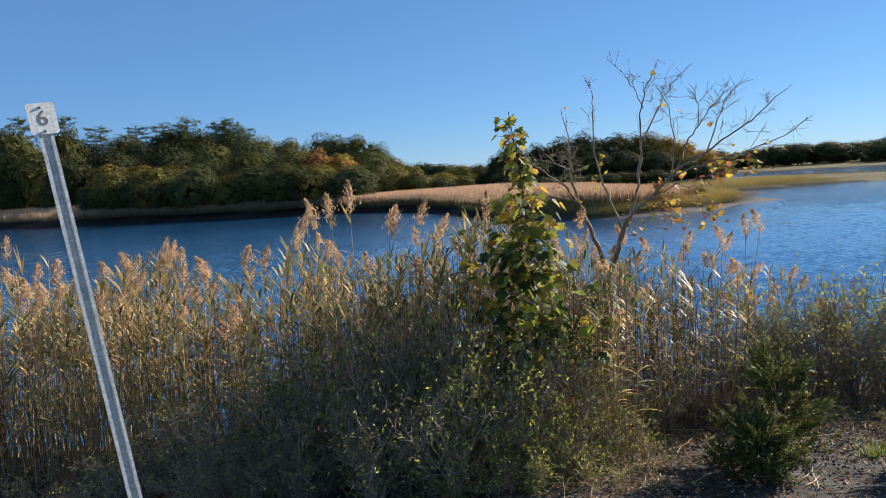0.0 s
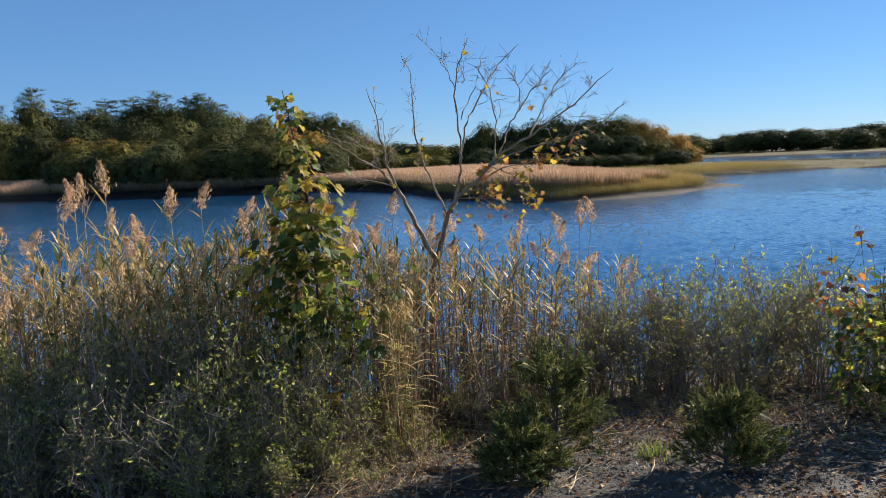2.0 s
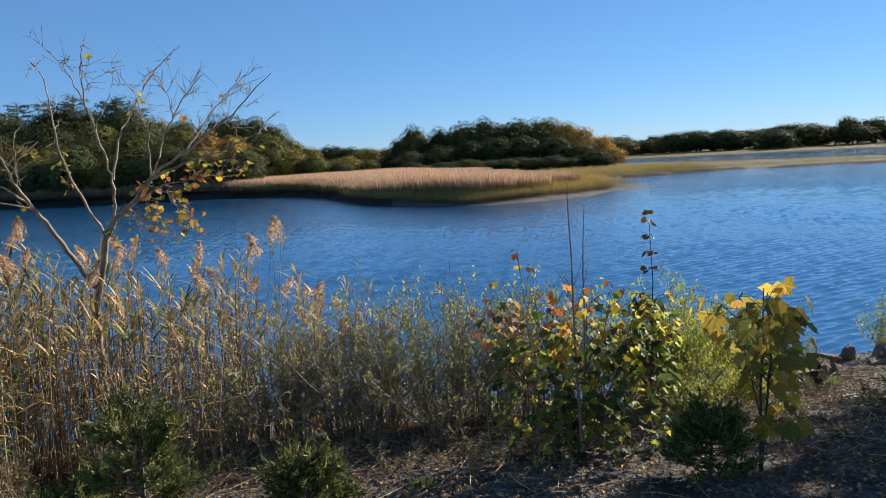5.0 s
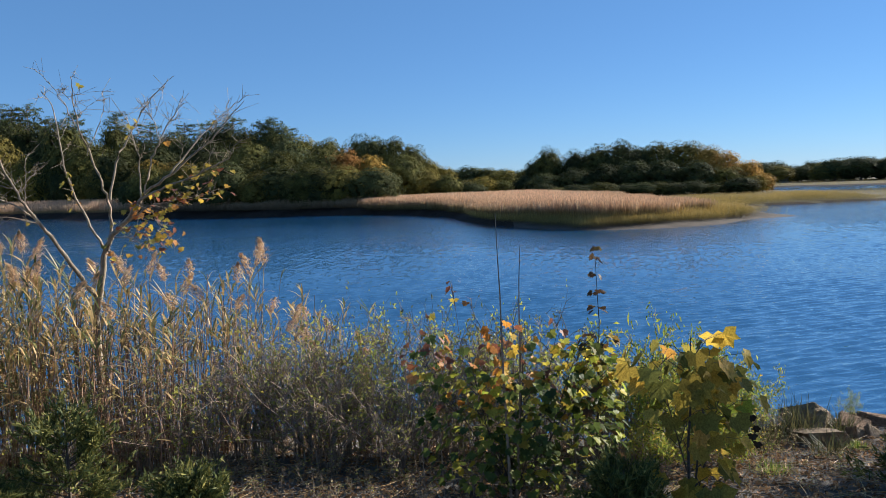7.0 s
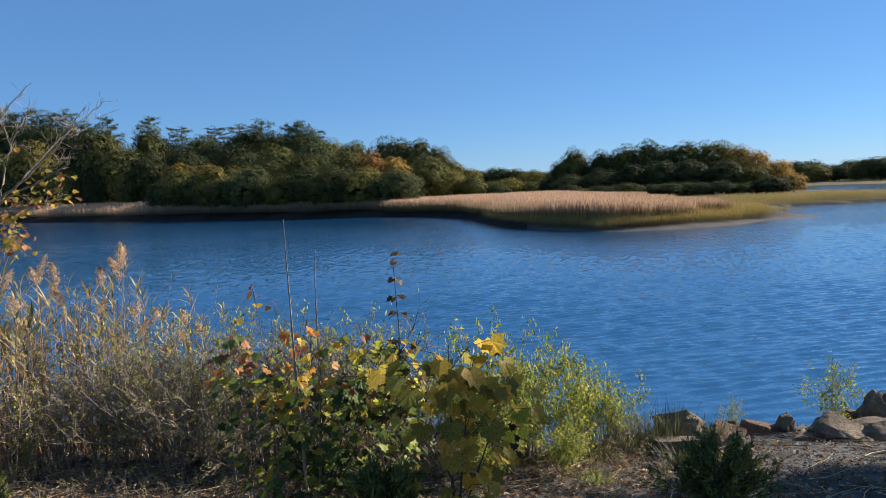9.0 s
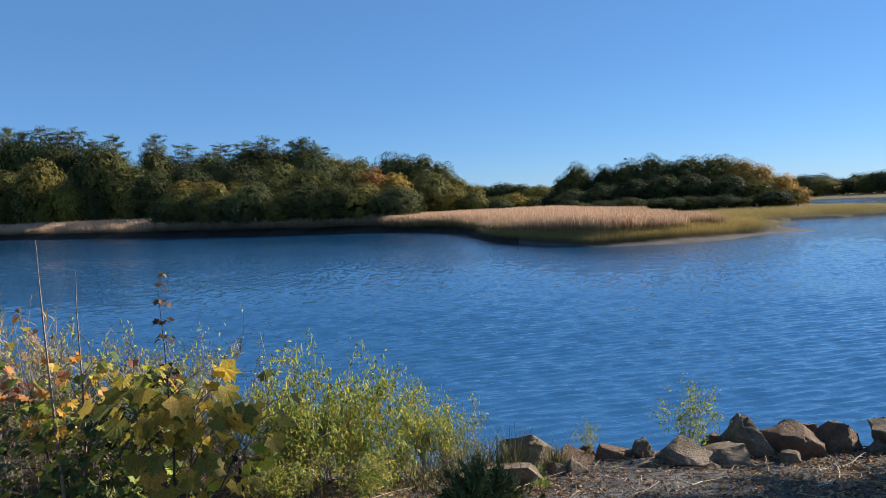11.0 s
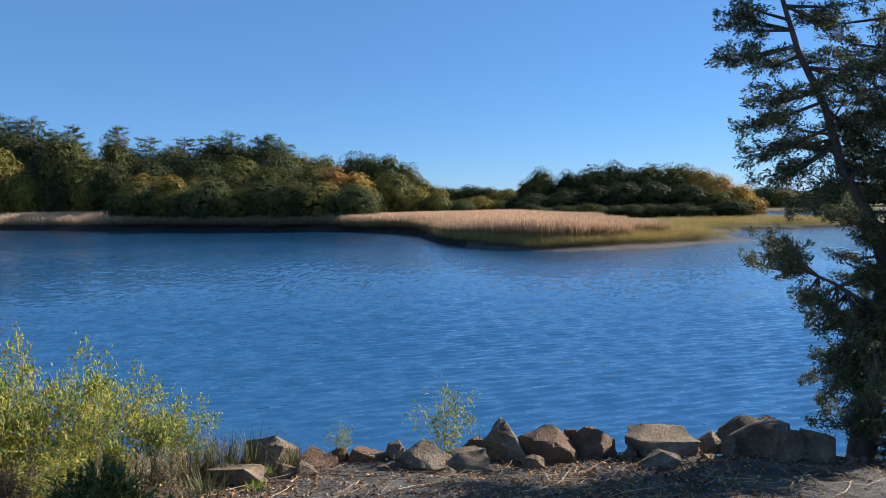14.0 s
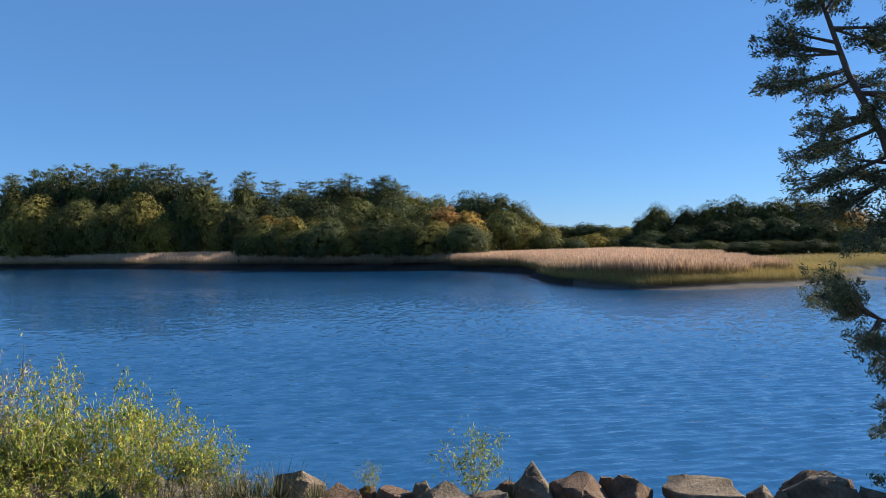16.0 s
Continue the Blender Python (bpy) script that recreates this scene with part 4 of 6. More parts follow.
PALE_KIT = [shrub_meshes(205 + i, 1.0, 0.62, 12, 300, 0.045, M_PALETWIG, M_BAY, subs=9, tiny=4, thick=0.0065) for i in range(4)]
DULL_KIT = [shrub_meshes(210 + i, 1.0, 0.6, 9, 700, 0.066, M_TWIG, M_DULL, thick=0.009) for i in range(4)]
WILLOW_KIT = [shrub_meshes(220 + i, 1.0, 0.7, 11, 1700, 0.088, M_TWIG, M_WILLOW, 0.27, 0.4, 0.2, 6, 3) for i in range(4)]
SEEDLING_KIT = [shrub_meshes(227, 1.0, 0.6, 8, 850, 0.1, M_TWIG, M_WILLOW, 0.22, 0.5, 0.2, 5, 3)]
BAY_KIT = [shrub_meshes(230 + i, 1.0, 0.75, 14, 900, 0.047, M_TWIG, M_BAY, 0.4, 0.6, 0.25, 8, 4) for i in range(4)]
SPRIG_KIT = [shrub_meshes(240 + i, 1.0, 0.5, 7, 190, 0.062, M_TWIG, M_BAY, 0.6, 0.5, 0.1, 4, 2) for i in range(4)]
shrub_rng = np.random.default_rng(31)


def shrub(kit, x, y, top, width, label, name="shrub", group=""):
    z = float(bank(np.array([x]), np.array([y]))[0]) - 0.02
    e = thing(name, label, "shrub", group, at=(x, y, z))
    e.rotation_euler.z = shrub_rng.uniform(0, 6.28)
    a, b, full = kit[shrub_rng.integers(0, len(kit))]
    e.scale = (width / 1.25, width / 1.25, (top - z) / full)
    child("foliage", b, e)
    for q in a:
        child("stem", q, e)


for x, y, top, w in [(-0.9, 4.95, 0.85, 1.3), (-0.2, 5.0, 0.95, 1.3), (-1.7, 5.2, 0.75, 1.2), (0.3, 5.3, 0.9, 1.1), (-0.6, 5.5, 1.15, 1.3), (0.9, 5.3, 0.55, 0.9),
                     (-2.4, 5.0, 0.65, 1.0), (1.5, 6.3, 0.5, 0.9), (-3.2, 5.2, 0.4, 0.9), (2.2, 6.6, 0.45, 0.8)]:
    shrub(PALE_KIT, x, y, top, w, "grey twiggy shrub, nearly leafless, before the reeds", group="twiggy shrubs on the bank")
for x, y, top, w in [(0.2, 5.6, 1.15, 1.2), (-0.4, 5.9, 1.25, 1.2), (-1.7, 5.8, 1.2, 1.0), (0.6, 6.2, 1.2, 1.1), (1.25, 6.0, 0.6, 0.9),
                     (0.5, 4.9, 0.35, 0.7)]:
    shrub(DULL_KIT, x, y, top, w, "dark leafy shrub with small dull green leaves", group="leafy shrubs on the bank")
for x, y, top, w in [(-1.9, 5.3, 1.0, 1.1), (-2.4, 5.4, 0.85, 1.1), (-3.0, 5.4, 0.6, 1.0), (-1.4, 5.5, 1.2, 1.2), (-1.0, 5.35, 1.15, 1.3), (-0.4, 5.45, 1.25, 1.3), (0.1, 5.5, 1.3, 1.2),
                     (0.45, 5.55, 1.15, 1.1), (-0.7, 5.6, 1.4, 1.2), (-1.55, 5.1, 0.75, 1.1), (0.85, 5.65, 0.85, 1.0), (-0.9, 5.05, 0.8, 1.1), (-2.1, 4.95, 0.55, 1.0)]:
    shrub(DENSE_KIT, x, y, top, w, "dense dark green shrub at the foot of the reeds, shade in its colour", group="leafy shrubs on the bank")
for x, y, top, w in [(4.8, 7.6, 1.0, 1.0), (5.5, 7.4, 1.0, 1.0), (5.9, 7.7, 1.15, 0.9), (3.6, 7.6, 1.0, 1.1), (4.3, 7.5, 1.0, 1.1), (3.3, 7.2, 0.8, 1.0), (4.6, 7.2, 0.8, 1.0), (6.4, 7.4, 1.05, 1.0), (3.9, 7.7, 0.7, 0.9), (6.9, 7.6, 0.9, 0.9), (7.4, 7.3, 0.75, 0.9), (2.7, 7.1, 0.5, 1.0), (5.3, 7.1, 0.6, 1.0)]:
    shrub(GREY_KIT, x, y, top, w * 1.35, "grey twiggy bayberry shrub with few leaves", group="twiggy shrubs on the bank")
for x, y, top, w in [(3.9, 7.8, 1.0, 0.8), (4.9, 7.9, 0.95, 0.9), (5.7, 7.9, 1.05, 0.9), (6.2, 7.9, 0.95, 0.9), (5.3, 7.7, 1.0, 0.9), (6.6, 7.8, 1.0, 0.9), (4.5, 7.7, 0.95, 0.9), (7.1, 7.5, 0.8, 0.8)]:
    shrub(BAY_KIT, x, y, top, w * 1.3, "bayberry shrub with sparse yellow-green leaves", group="leafy shrubs on the bank")
for x, y, top, w in [(-0.4, 4.95, 0.28, 0.6), (-0.05, 4.95, 0.25, 0.5), (0.15, 4.9, 0.3, 0.6), (-0.1, 5.1, 0.85, 0.8), (0.25, 5.1, 0.9, 0.8), (0.5, 5.15, 0.85, 0.8), (0.78, 5.2, 0.8, 0.7), (0.35, 5.0, 0.4, 0.7), (0.75, 5.2, 0.6, 0.8), (0.2, 5.2, 0.75, 0.8), (1.1, 5.5, 0.5, 0.7), (0.55, 5.5, 0.9, 0.9), (1.4, 5.6, 0.4, 0.7), (-0.6, 5.1, 0.7, 0.8), (-0.1, 5.3, 0.9, 0.9), (-0.9, 5.45, 1.05, 0.9), (0.85, 5.75, 0.95, 0.9), (-1.1, 5.75, 1.25, 0.9), (-0.2, 4.85, 0.5, 0.7),
                     (-1.9, 5.6, 1.0, 0.8), (-1.3, 5.4, 1.05, 0.8), (2.0, 6.6, 0.4, 0.6), (3.2, 6.9, 0.55, 0.7), (1.2, 5.0, 0.2, 0.5)]:
    shrub(SPRIG_KIT, x, y, top, w, "small shrub with bright yellow-green leaf sprigs", group="leafy shrubs on the bank")
for x, y, top, w in [(7.75, 7.2, 0.85, 0.8), (8.05, 7.15, 0.88, 0.7), (8.35, 7.5, 0.75, 0.8), (8.7, 7.7, 0.6, 0.8),
                     (9.0, 8.1, 0.45, 0.7), (9.3, 8.15, 0.3, 0.6), (8.2, 8.2, 0.6, 0.8), (7.6, 7.9, 0.8, 0.8), (8.6, 7.0, 0.2, 0.7), (7.9, 6.6, 0.35, 0.7)]:
    shrub(WILLOW_KIT, x, y, top, w, "willow shrub with narrow yellow-green leaves", "willow_shrub", "willow shrubs by the water")
shrub(SEEDLING_KIT, 11.93, 9.1, 0.18, 0.75, "small willow seedling growing behind a boulder", "willow_shrub", "willow shrubs by the water")
shrub(SEEDLING_KIT, 10.75, 9.0, -0.2, 0.3, "tiny willow shoot between the rocks", "willow_shrub", "willow shrubs by the water")

# ---- maples ----
LOBES = [(0, 1.0), (13, 0.76), (24, 0.72), (38, 0.95), (55, 0.64), (70, 0.72), (86, 0.82), (105, 0.54), (140, 0.46), (180, 0.12)]


def maple_leaf(seed, mat):
    """A five-lobed leaf, folded on its midrib and curled, one unit long, hung from its stalk at the origin."""
    rng = np.random.default_rng(seed)
    pts = [(a, r) for a, r in LOBES] + [(-a, r) for a, r in LOBES[-2:0:-1]]
    v = [(0, 0, 0)]
    for a, r in pts:
        r *= 0.62 * rng.uniform(0.93, 1.07)
        v.append((r * math.sin(radians(a)), r * math.cos(radians(a)), 0))
    v = np.array(v)
    fold, curl, tw = rng.uniform(0.1, 0.35), rng.uniform(-0.5, 0.1), rng.normal() * 0.15
    v[:, 2] = fold * np.abs(v[:, 0]) + curl * (v[:, 1] ** 2 + 0.5 * v[:, 0] ** 2) + tw * v[:, 0] * v[:, 1]
    v[:, 1] += 0.08
    k = len(pts)
    s = Soup()
    s.add(v, [(0, 1 + i, 1 + (i + 1) % k) for i in range(k)])
    return s.mesh("leaf", mat)


LEAF_G = [maple_leaf(i, M_MAPLE) for i in range(5)]
LEAF_R = [maple_leaf(10 + i, M_MAPLE_RED) for i in range(4)]
LEAF_Y = [maple_leaf(20 + i, M_MAPLE_YELLOW) for i in range(4)]
LEAF_L = [maple_leaf(50 + i, M_MAPLE_LIME) for i in range(4)]
LEAF_O = [maple_leaf(60 + i, M_MAPLE_ORANGE) for i in range(4)]
LEAF_Z = [maple_leaf(70 + i, M_BRONZE) for i in range(4)]
LEAF_K = [maple_leaf(40 + i, M_WITHERED) for i in range(3)]
LEAF_B = [maple_leaf(30 + i, M_MAPLE_BIG) for i in range(5)]
leaf_rng = np.random.default_rng(9)


def hang_leaf(parent, at, out, size, kit, droop=0.5):
    """One leaf as an object of its own, pointing outward and down from its stalk."""
    me = kit[leaf_rng.integers(0, len(kit))]
    ob = child("leaf", me, parent)
    d = Vector((out[0], out[1], -droop + leaf_rng.normal() * 0.3)).normalized()
    q = d.to_track_quat("Y", "Z")
    ob.rotation_mode = "QUATERNION"
    ob.rotation_quaternion = q @ Euler((0, leaf_rng.normal() * 0.45, 0)).to_quaternion()
    ob.location, ob.scale = at, (size, size, size)


def maple(name, label, base, stems, leaf_plan, wood, group="", droop=0.75):
    """stems: rows of points and a foot thickness. leaf_plan: count, low, high, reach(z), size, kits, weights."""
    z = float(bank(np.array([base[0]]), np.array([base[1]]))[0])
    e = thing(name, label, "maple", group, at=(base[0], base[1], z - 0.03))
    s = Soup()
    lines = []
    for pts, r in stems:
        p = np.array(pts, float) - (base[0], base[1], z - 0.03)
        t = np.linspace(0, 1, 9)
        seg = np.linspace(0, 1, len(p))
        q = np.stack([np.interp(t, seg, p[:, c]) for c in range(3)], -1)
        q += np.cumsum(leaf_rng.normal(size=q.shape) * 0.008, 0) * t[:, None]
        s.add(*tube(q, r * (1.0 - 0.8 * t), 6))
        lines.append(q)
    for n, low, high, reach, size, kits, weights in leaf_plan:
        for i in range(n):
            h = low + (high - low) * leaf_rng.random()
            ok = [q for q in lines if q[0, 2] <= h and q[-1, 2] >= h - 0.05] or lines
            q = ok[leaf_rng.integers(0, len(ok))]
            o = np.array([np.interp(h, q[:, 2], q[:, 0]), np.interp(h, q[:, 2], q[:, 1]), h])
            a = leaf_rng.uniform(0, 6.28)
            R = reach(h) * leaf_rng.uniform(0.25, 1.0)
            out = np.array([math.cos(a), math.sin(a), 0])
            tip = o + out * R + (0, 0, 0.3 * R)
            mid = (o + tip) / 2 + (0, 0, 0.08 * R)
            s.add(*tube(np.array([o - (0, 0, 0.05), mid, tip]), [0.0035, 0.0028, 0.0016], 3))
            kit = kits[leaf_rng.choice(len(kits), p=weights)]
            hang_leaf(e, tip, out, size * leaf_rng.uniform(0.7, 1.2), kit, droop)
    child("stem", s.mesh("stem", wood), e)
    return e


def leaf_mass(parent, n, low, high, reach, size, mats):
    """The smaller leaves of a bush, too many to tell apart."""
    s = Soup()
    base = []
    for me in LEAF_G:
        co = np.zeros(len(me.vertices) * 3)
        me.vertices.foreach_get("co", co)
        base.append((co.reshape(-1, 3), np.array([tuple(p.vertices) for p in me.polygons])))
    for i in range(n):
        a, h = leaf_rng.uniform(0, 6.28), leaf_rng.uniform(low, high)
        cx, cy, R = reach(h)
        q = R * math.sqrt(leaf_rng.uniform(0.05, 1.0))
        d = Vector((math.cos(a), math.sin(a), -0.7 + leaf_rng.normal() * 0.35)).normalized()
        rot = np.array((d.to_track_quat("Y", "Z") @ Euler((0, leaf_rng.normal() * 0.5, 0)).to_quaternion()).to_matrix())
        v, f = base[leaf_rng.integers(0, len(base))]
        s.add(v @ rot.T * size * leaf_rng.uniform(0.6, 1.15) + (cx + math.cos(a) * q, cy + math.sin(a) * q * 0.6, h), f)
    tagged(child("foliage", s.mesh("foliage", mats), parent), kind="stuff")


sapling = maple("maple_sapling", "slender maple sapling with green and yellowing leaves", (0.78, 6.15),
      [([(0.78, 6.15, -0.25), (0.74, 6.1, 1.2), (0.72, 6.1, 2.2), (0.57, 5.95, 3.2)], 0.016), ([(0.78, 6.15, -0.1), (0.5, 6.1, 0.9), (0.35, 6.1, 1.7)], 0.010), ([(0.78, 6.15, 0.2), (1.1, 6.1, 1.0), (1.25, 6.1, 1.5)], 0.009)],
      [(75, 2.5, 3.4, lambda h: 0.17, 0.12, (LEAF_G, LEAF_Y), (0.35, 0.65)), (110, 1.75, 2.6, lambda h: 0.4, 0.15, (LEAF_G, LEAF_Y), (0.5, 0.5)), (150, 0.85, 2.0, lambda h: 0.55, 0.16, (LEAF_G, LEAF_L, LEAF_Y), (0.7, 0.15, 0.15))], M_DARKTWIG)
leaf_mass(sapling, 240, 1.0, 2.3, lambda h: (-0.1 - 0.02 * h, 0.0, 0.62 - 0.15 * h), 0.14, M_SAPLING_MASS)
maple("maple_sapling", "small orange-leaved maple shoot under the reeds", (0.95, 5.6), [([(0.95, 5.6, -0.2), (0.92, 5.6, 0.7)], 0.006)],
      [(9, 0.6, 0.9, lambda h: 0.1, 0.11, (LEAF_Y, LEAF_R), (0.8, 0.2))], M_DARKTWIG)
maple("maple_sapling", "thin maple shoot with dark leaves among the reeds", (0.25, 6.6), [([(0.25, 6.6, -0.2), (0.2, 6.6, 1.0), (0.05, 6.6, 2.05)], 0.007)],
      [(16, 1.7, 2.35, lambda h: 0.13, 0.1, (LEAF_G, LEAF_Y), (0.8, 0.2))], M_DARKTWIG)
clump = [([(6.5, 6.05, -0.2), (6.5 + dx * 0.6, 6.05 + dy, 0.5), (6.5 + dx, 6.05 + dy, zt)], 0.009) for dx, dy, zt in
         [(-0.75, 0.1, 1.0), (-0.4, -0.15, 1.25), (-0.15, 0.2, 1.3), (0.1, -0.1, 1.35), (0.35, 0.1, 1.3), (0.55, -0.1, 1.15), (0.75, 0.1, 0.95)]]
bush = maple("maple_bush", "bushy young maple with green, yellow and orange leaves", (6.5, 6.05), clump,
      [(170, 0.15, 0.9, lambda h: 0.3, 0.115, (LEAF_G, LEAF_Y), (0.93, 0.07)), (128, 0.75, 1.45, lambda h: 0.26, 0.105, (LEAF_G, LEAF_Y, LEAF_R), (0.4, 0.48, 0.12))], M_DARKTWIG)
leaf_mass(bush, 430, 0.1, 1.2, lambda h: (0.05, 0.0, 0.95 - 0.35 * abs(h - 0.6)), 0.105, M_MAPLE_MASS)
for n, cx, r_, low, high, kits in [(70, 0.62, 0.3, 0.45, 1.3, (LEAF_L, LEAF_L, LEAF_Y)), (26, -0.05, 0.3, 0.95, 1.4, (LEAF_O, LEAF_O, LEAF_R)), (30, -0.3, 0.3, 0.7, 1.05, (LEAF_L, LEAF_O, LEAF_Y)),
                                   (26, -0.75, 0.2, 0.9, 1.35, (LEAF_G, LEAF_R))]:
    for i in range(n):
        a, q = leaf_rng.uniform(0, 6.28), r_ * math.sqrt(leaf_rng.random())
        hang_leaf(bush, (cx + math.cos(a) * q, math.sin(a) * q * 0.8 - 0.1, leaf_rng.uniform(low, high) + 0.18), (math.cos(a), math.sin(a) - 0.3), leaf_rng.uniform(0.08, 0.13), kits[leaf_rng.integers(0, len(kits))], 0.9)
maple("bare_sapling", "tall leafless maple whip rising from the bush", (6.45, 5.8), [([(6.45, 5.8, -0.2), (6.42, 5.78, 1.0), (6.39, 5.75, 2.28)], 0.016), ([(6.43, 5.8, 1.15), (6.5, 5.8, 1.35), (6.56, 5.8, 1.62)], 0.005), ([(6.43, 5.8, 1.2), (6.34, 5.8, 1.4), (6.22, 5.8, 1.6)], 0.004)],
      [(1, 1.5, 1.6, lambda h: 0.06, 0.08, (LEAF_R,), (1.0,))], M_TWIG, "bare whips by the bush")
maple("bare_sapling", "tall leafless maple whip rising from the bush", (6.55, 5.95), [([(6.5, 5.95, -0.2), (6.58, 5.96, 0.9), (6.64, 5.97, 2.05)], 0.015), ([(6.6, 5.95, 0.7), (6.62, 5.95, 1.0), (6.6, 5.95, 1.4)], 0.004)],
      [(1, 1.2, 1.3, lambda h: 0.06, 0.08, (LEAF_R,), (1.0,))], M_TWIG, "bare whips by the bush")
for x, y, zt, n in [(5.98, 6.07, 1.72, 5), (5.72, 6.1, 1.35, 5), (5.55, 6.15, 1.1, 5), (5.8, 6.2, 1.6, 0), (6.15, 6.1, 1.5, 2), (6.9, 6.15, 1.3, 2)]:
    maple("maple_shoot", "thin maple shoot with a few reddish leaves at its tip", (x + 0.15, y), [([(x + 0.15, y, -0.2), (x + 0.1, y, 0.8), (x, y, zt)], 0.006)],
          [(n, zt - 0.02, zt + 0.3, lambda h: 0.07, 0.085, (LEAF_R, LEAF_Y), (0.75, 0.25))] if n else [], M_TWIG, "maple shoots")
shoot = maple("maple_sapling", "upright maple shoot with tiers of bronze leaves", (7.2, 6.08), [([(7.2, 6.08, -0.2), (7.22, 6.06, 0.8), (7.23, 6.05, 1.84)], 0.010)],
      [(34, 1.15, 1.42, lambda h: 0.16, 0.095, (LEAF_Z, LEAF_G), (0.5, 0.5)), (85, 0.3, 1.2, lambda h: 0.24, 0.11, (LEAF_G, LEAF_Z, LEAF_Y), (0.7, 0.2, 0.1))], M_DARKTWIG)
for tier, (h, n, reach) in enumerate([(2.2, 4, 0.03), (2.1, 4, 0.07), (1.96, 5, 0.09), (1.82, 6, 0.11), (1.68, 6, 0.12)]):
    for i in range(n):
        a = i * 6.28 / n + tier * 0.8 + leaf_rng.normal() * 0.3
        hang_leaf(shoot, (0.03 + math.cos(a) * reach * 0.4, math.sin(a) * reach * 0.4, h + leaf_rng.normal() * 0.015), (math.cos(a), math.sin(a)), leaf_rng.uniform(0.06, 0.09), LEAF_Z, 0.35)
big = maple("large_leaf_maple", "young maple with large drooping yellow-olive leaves by the track", (7.75, 5.15),
      [([(7.75, 5.15, -0.2), (7.72, 5.12, 0.6), (7.74, 5.1, 1.38)], 0.016), ([(7.75, 5.15, -0.1), (7.82, 5.15, 0.6), (7.92, 5.15, 1.15)], 0.011), ([(7.75, 5.15, 0.3), (7.6, 5.1, 0.8), (7.5, 5.1, 1.2)], 0.007), ([(7.75, 5.15, 0.0), (8.0, 5.4, 0.6), (8.22, 5.7, 1.08)], 0.009)],
      [(46, 1.1, 1.45, lambda h: 0.36, 0.2, (LEAF_B, LEAF_Y), (0.5, 0.5)), (30, 0.8, 1.15, lambda h: 0.36, 0.19, (LEAF_B, LEAF_Y), (0.6, 0.4)),
       (22, 0.3, 0.8, lambda h: 0.33, 0.19, (LEAF_B, LEAF_Y), (0.6, 0.4))], M_DARKTWIG, droop=1.4)
for i in range(34):
    f = leaf_rng.uniform(0.4, 1.0)
    a = leaf_rng.uniform(0, 6.28)
    hang_leaf(big, (0.47 * f + math.cos(a) * 0.16, 0.55 * f + math.sin(a) * 0.16, 0.12 + 1.0 * f), (math.cos(a), math.sin(a)), leaf_rng.uniform(0.12, 0.18), (LEAF_B, LEAF_L, LEAF_Y)[i % 3], 1.0)
for dx, dz in [(0.42, 0.98), (0.45, 0.9), (0.43, 0.84), (0.46, 0.78)]:
    hang_leaf(big, (dx, -0.05, dz), (0.1, 0.3, 0), 0.075, LEAF_K, 3.0)

# ---- the bare tree ----


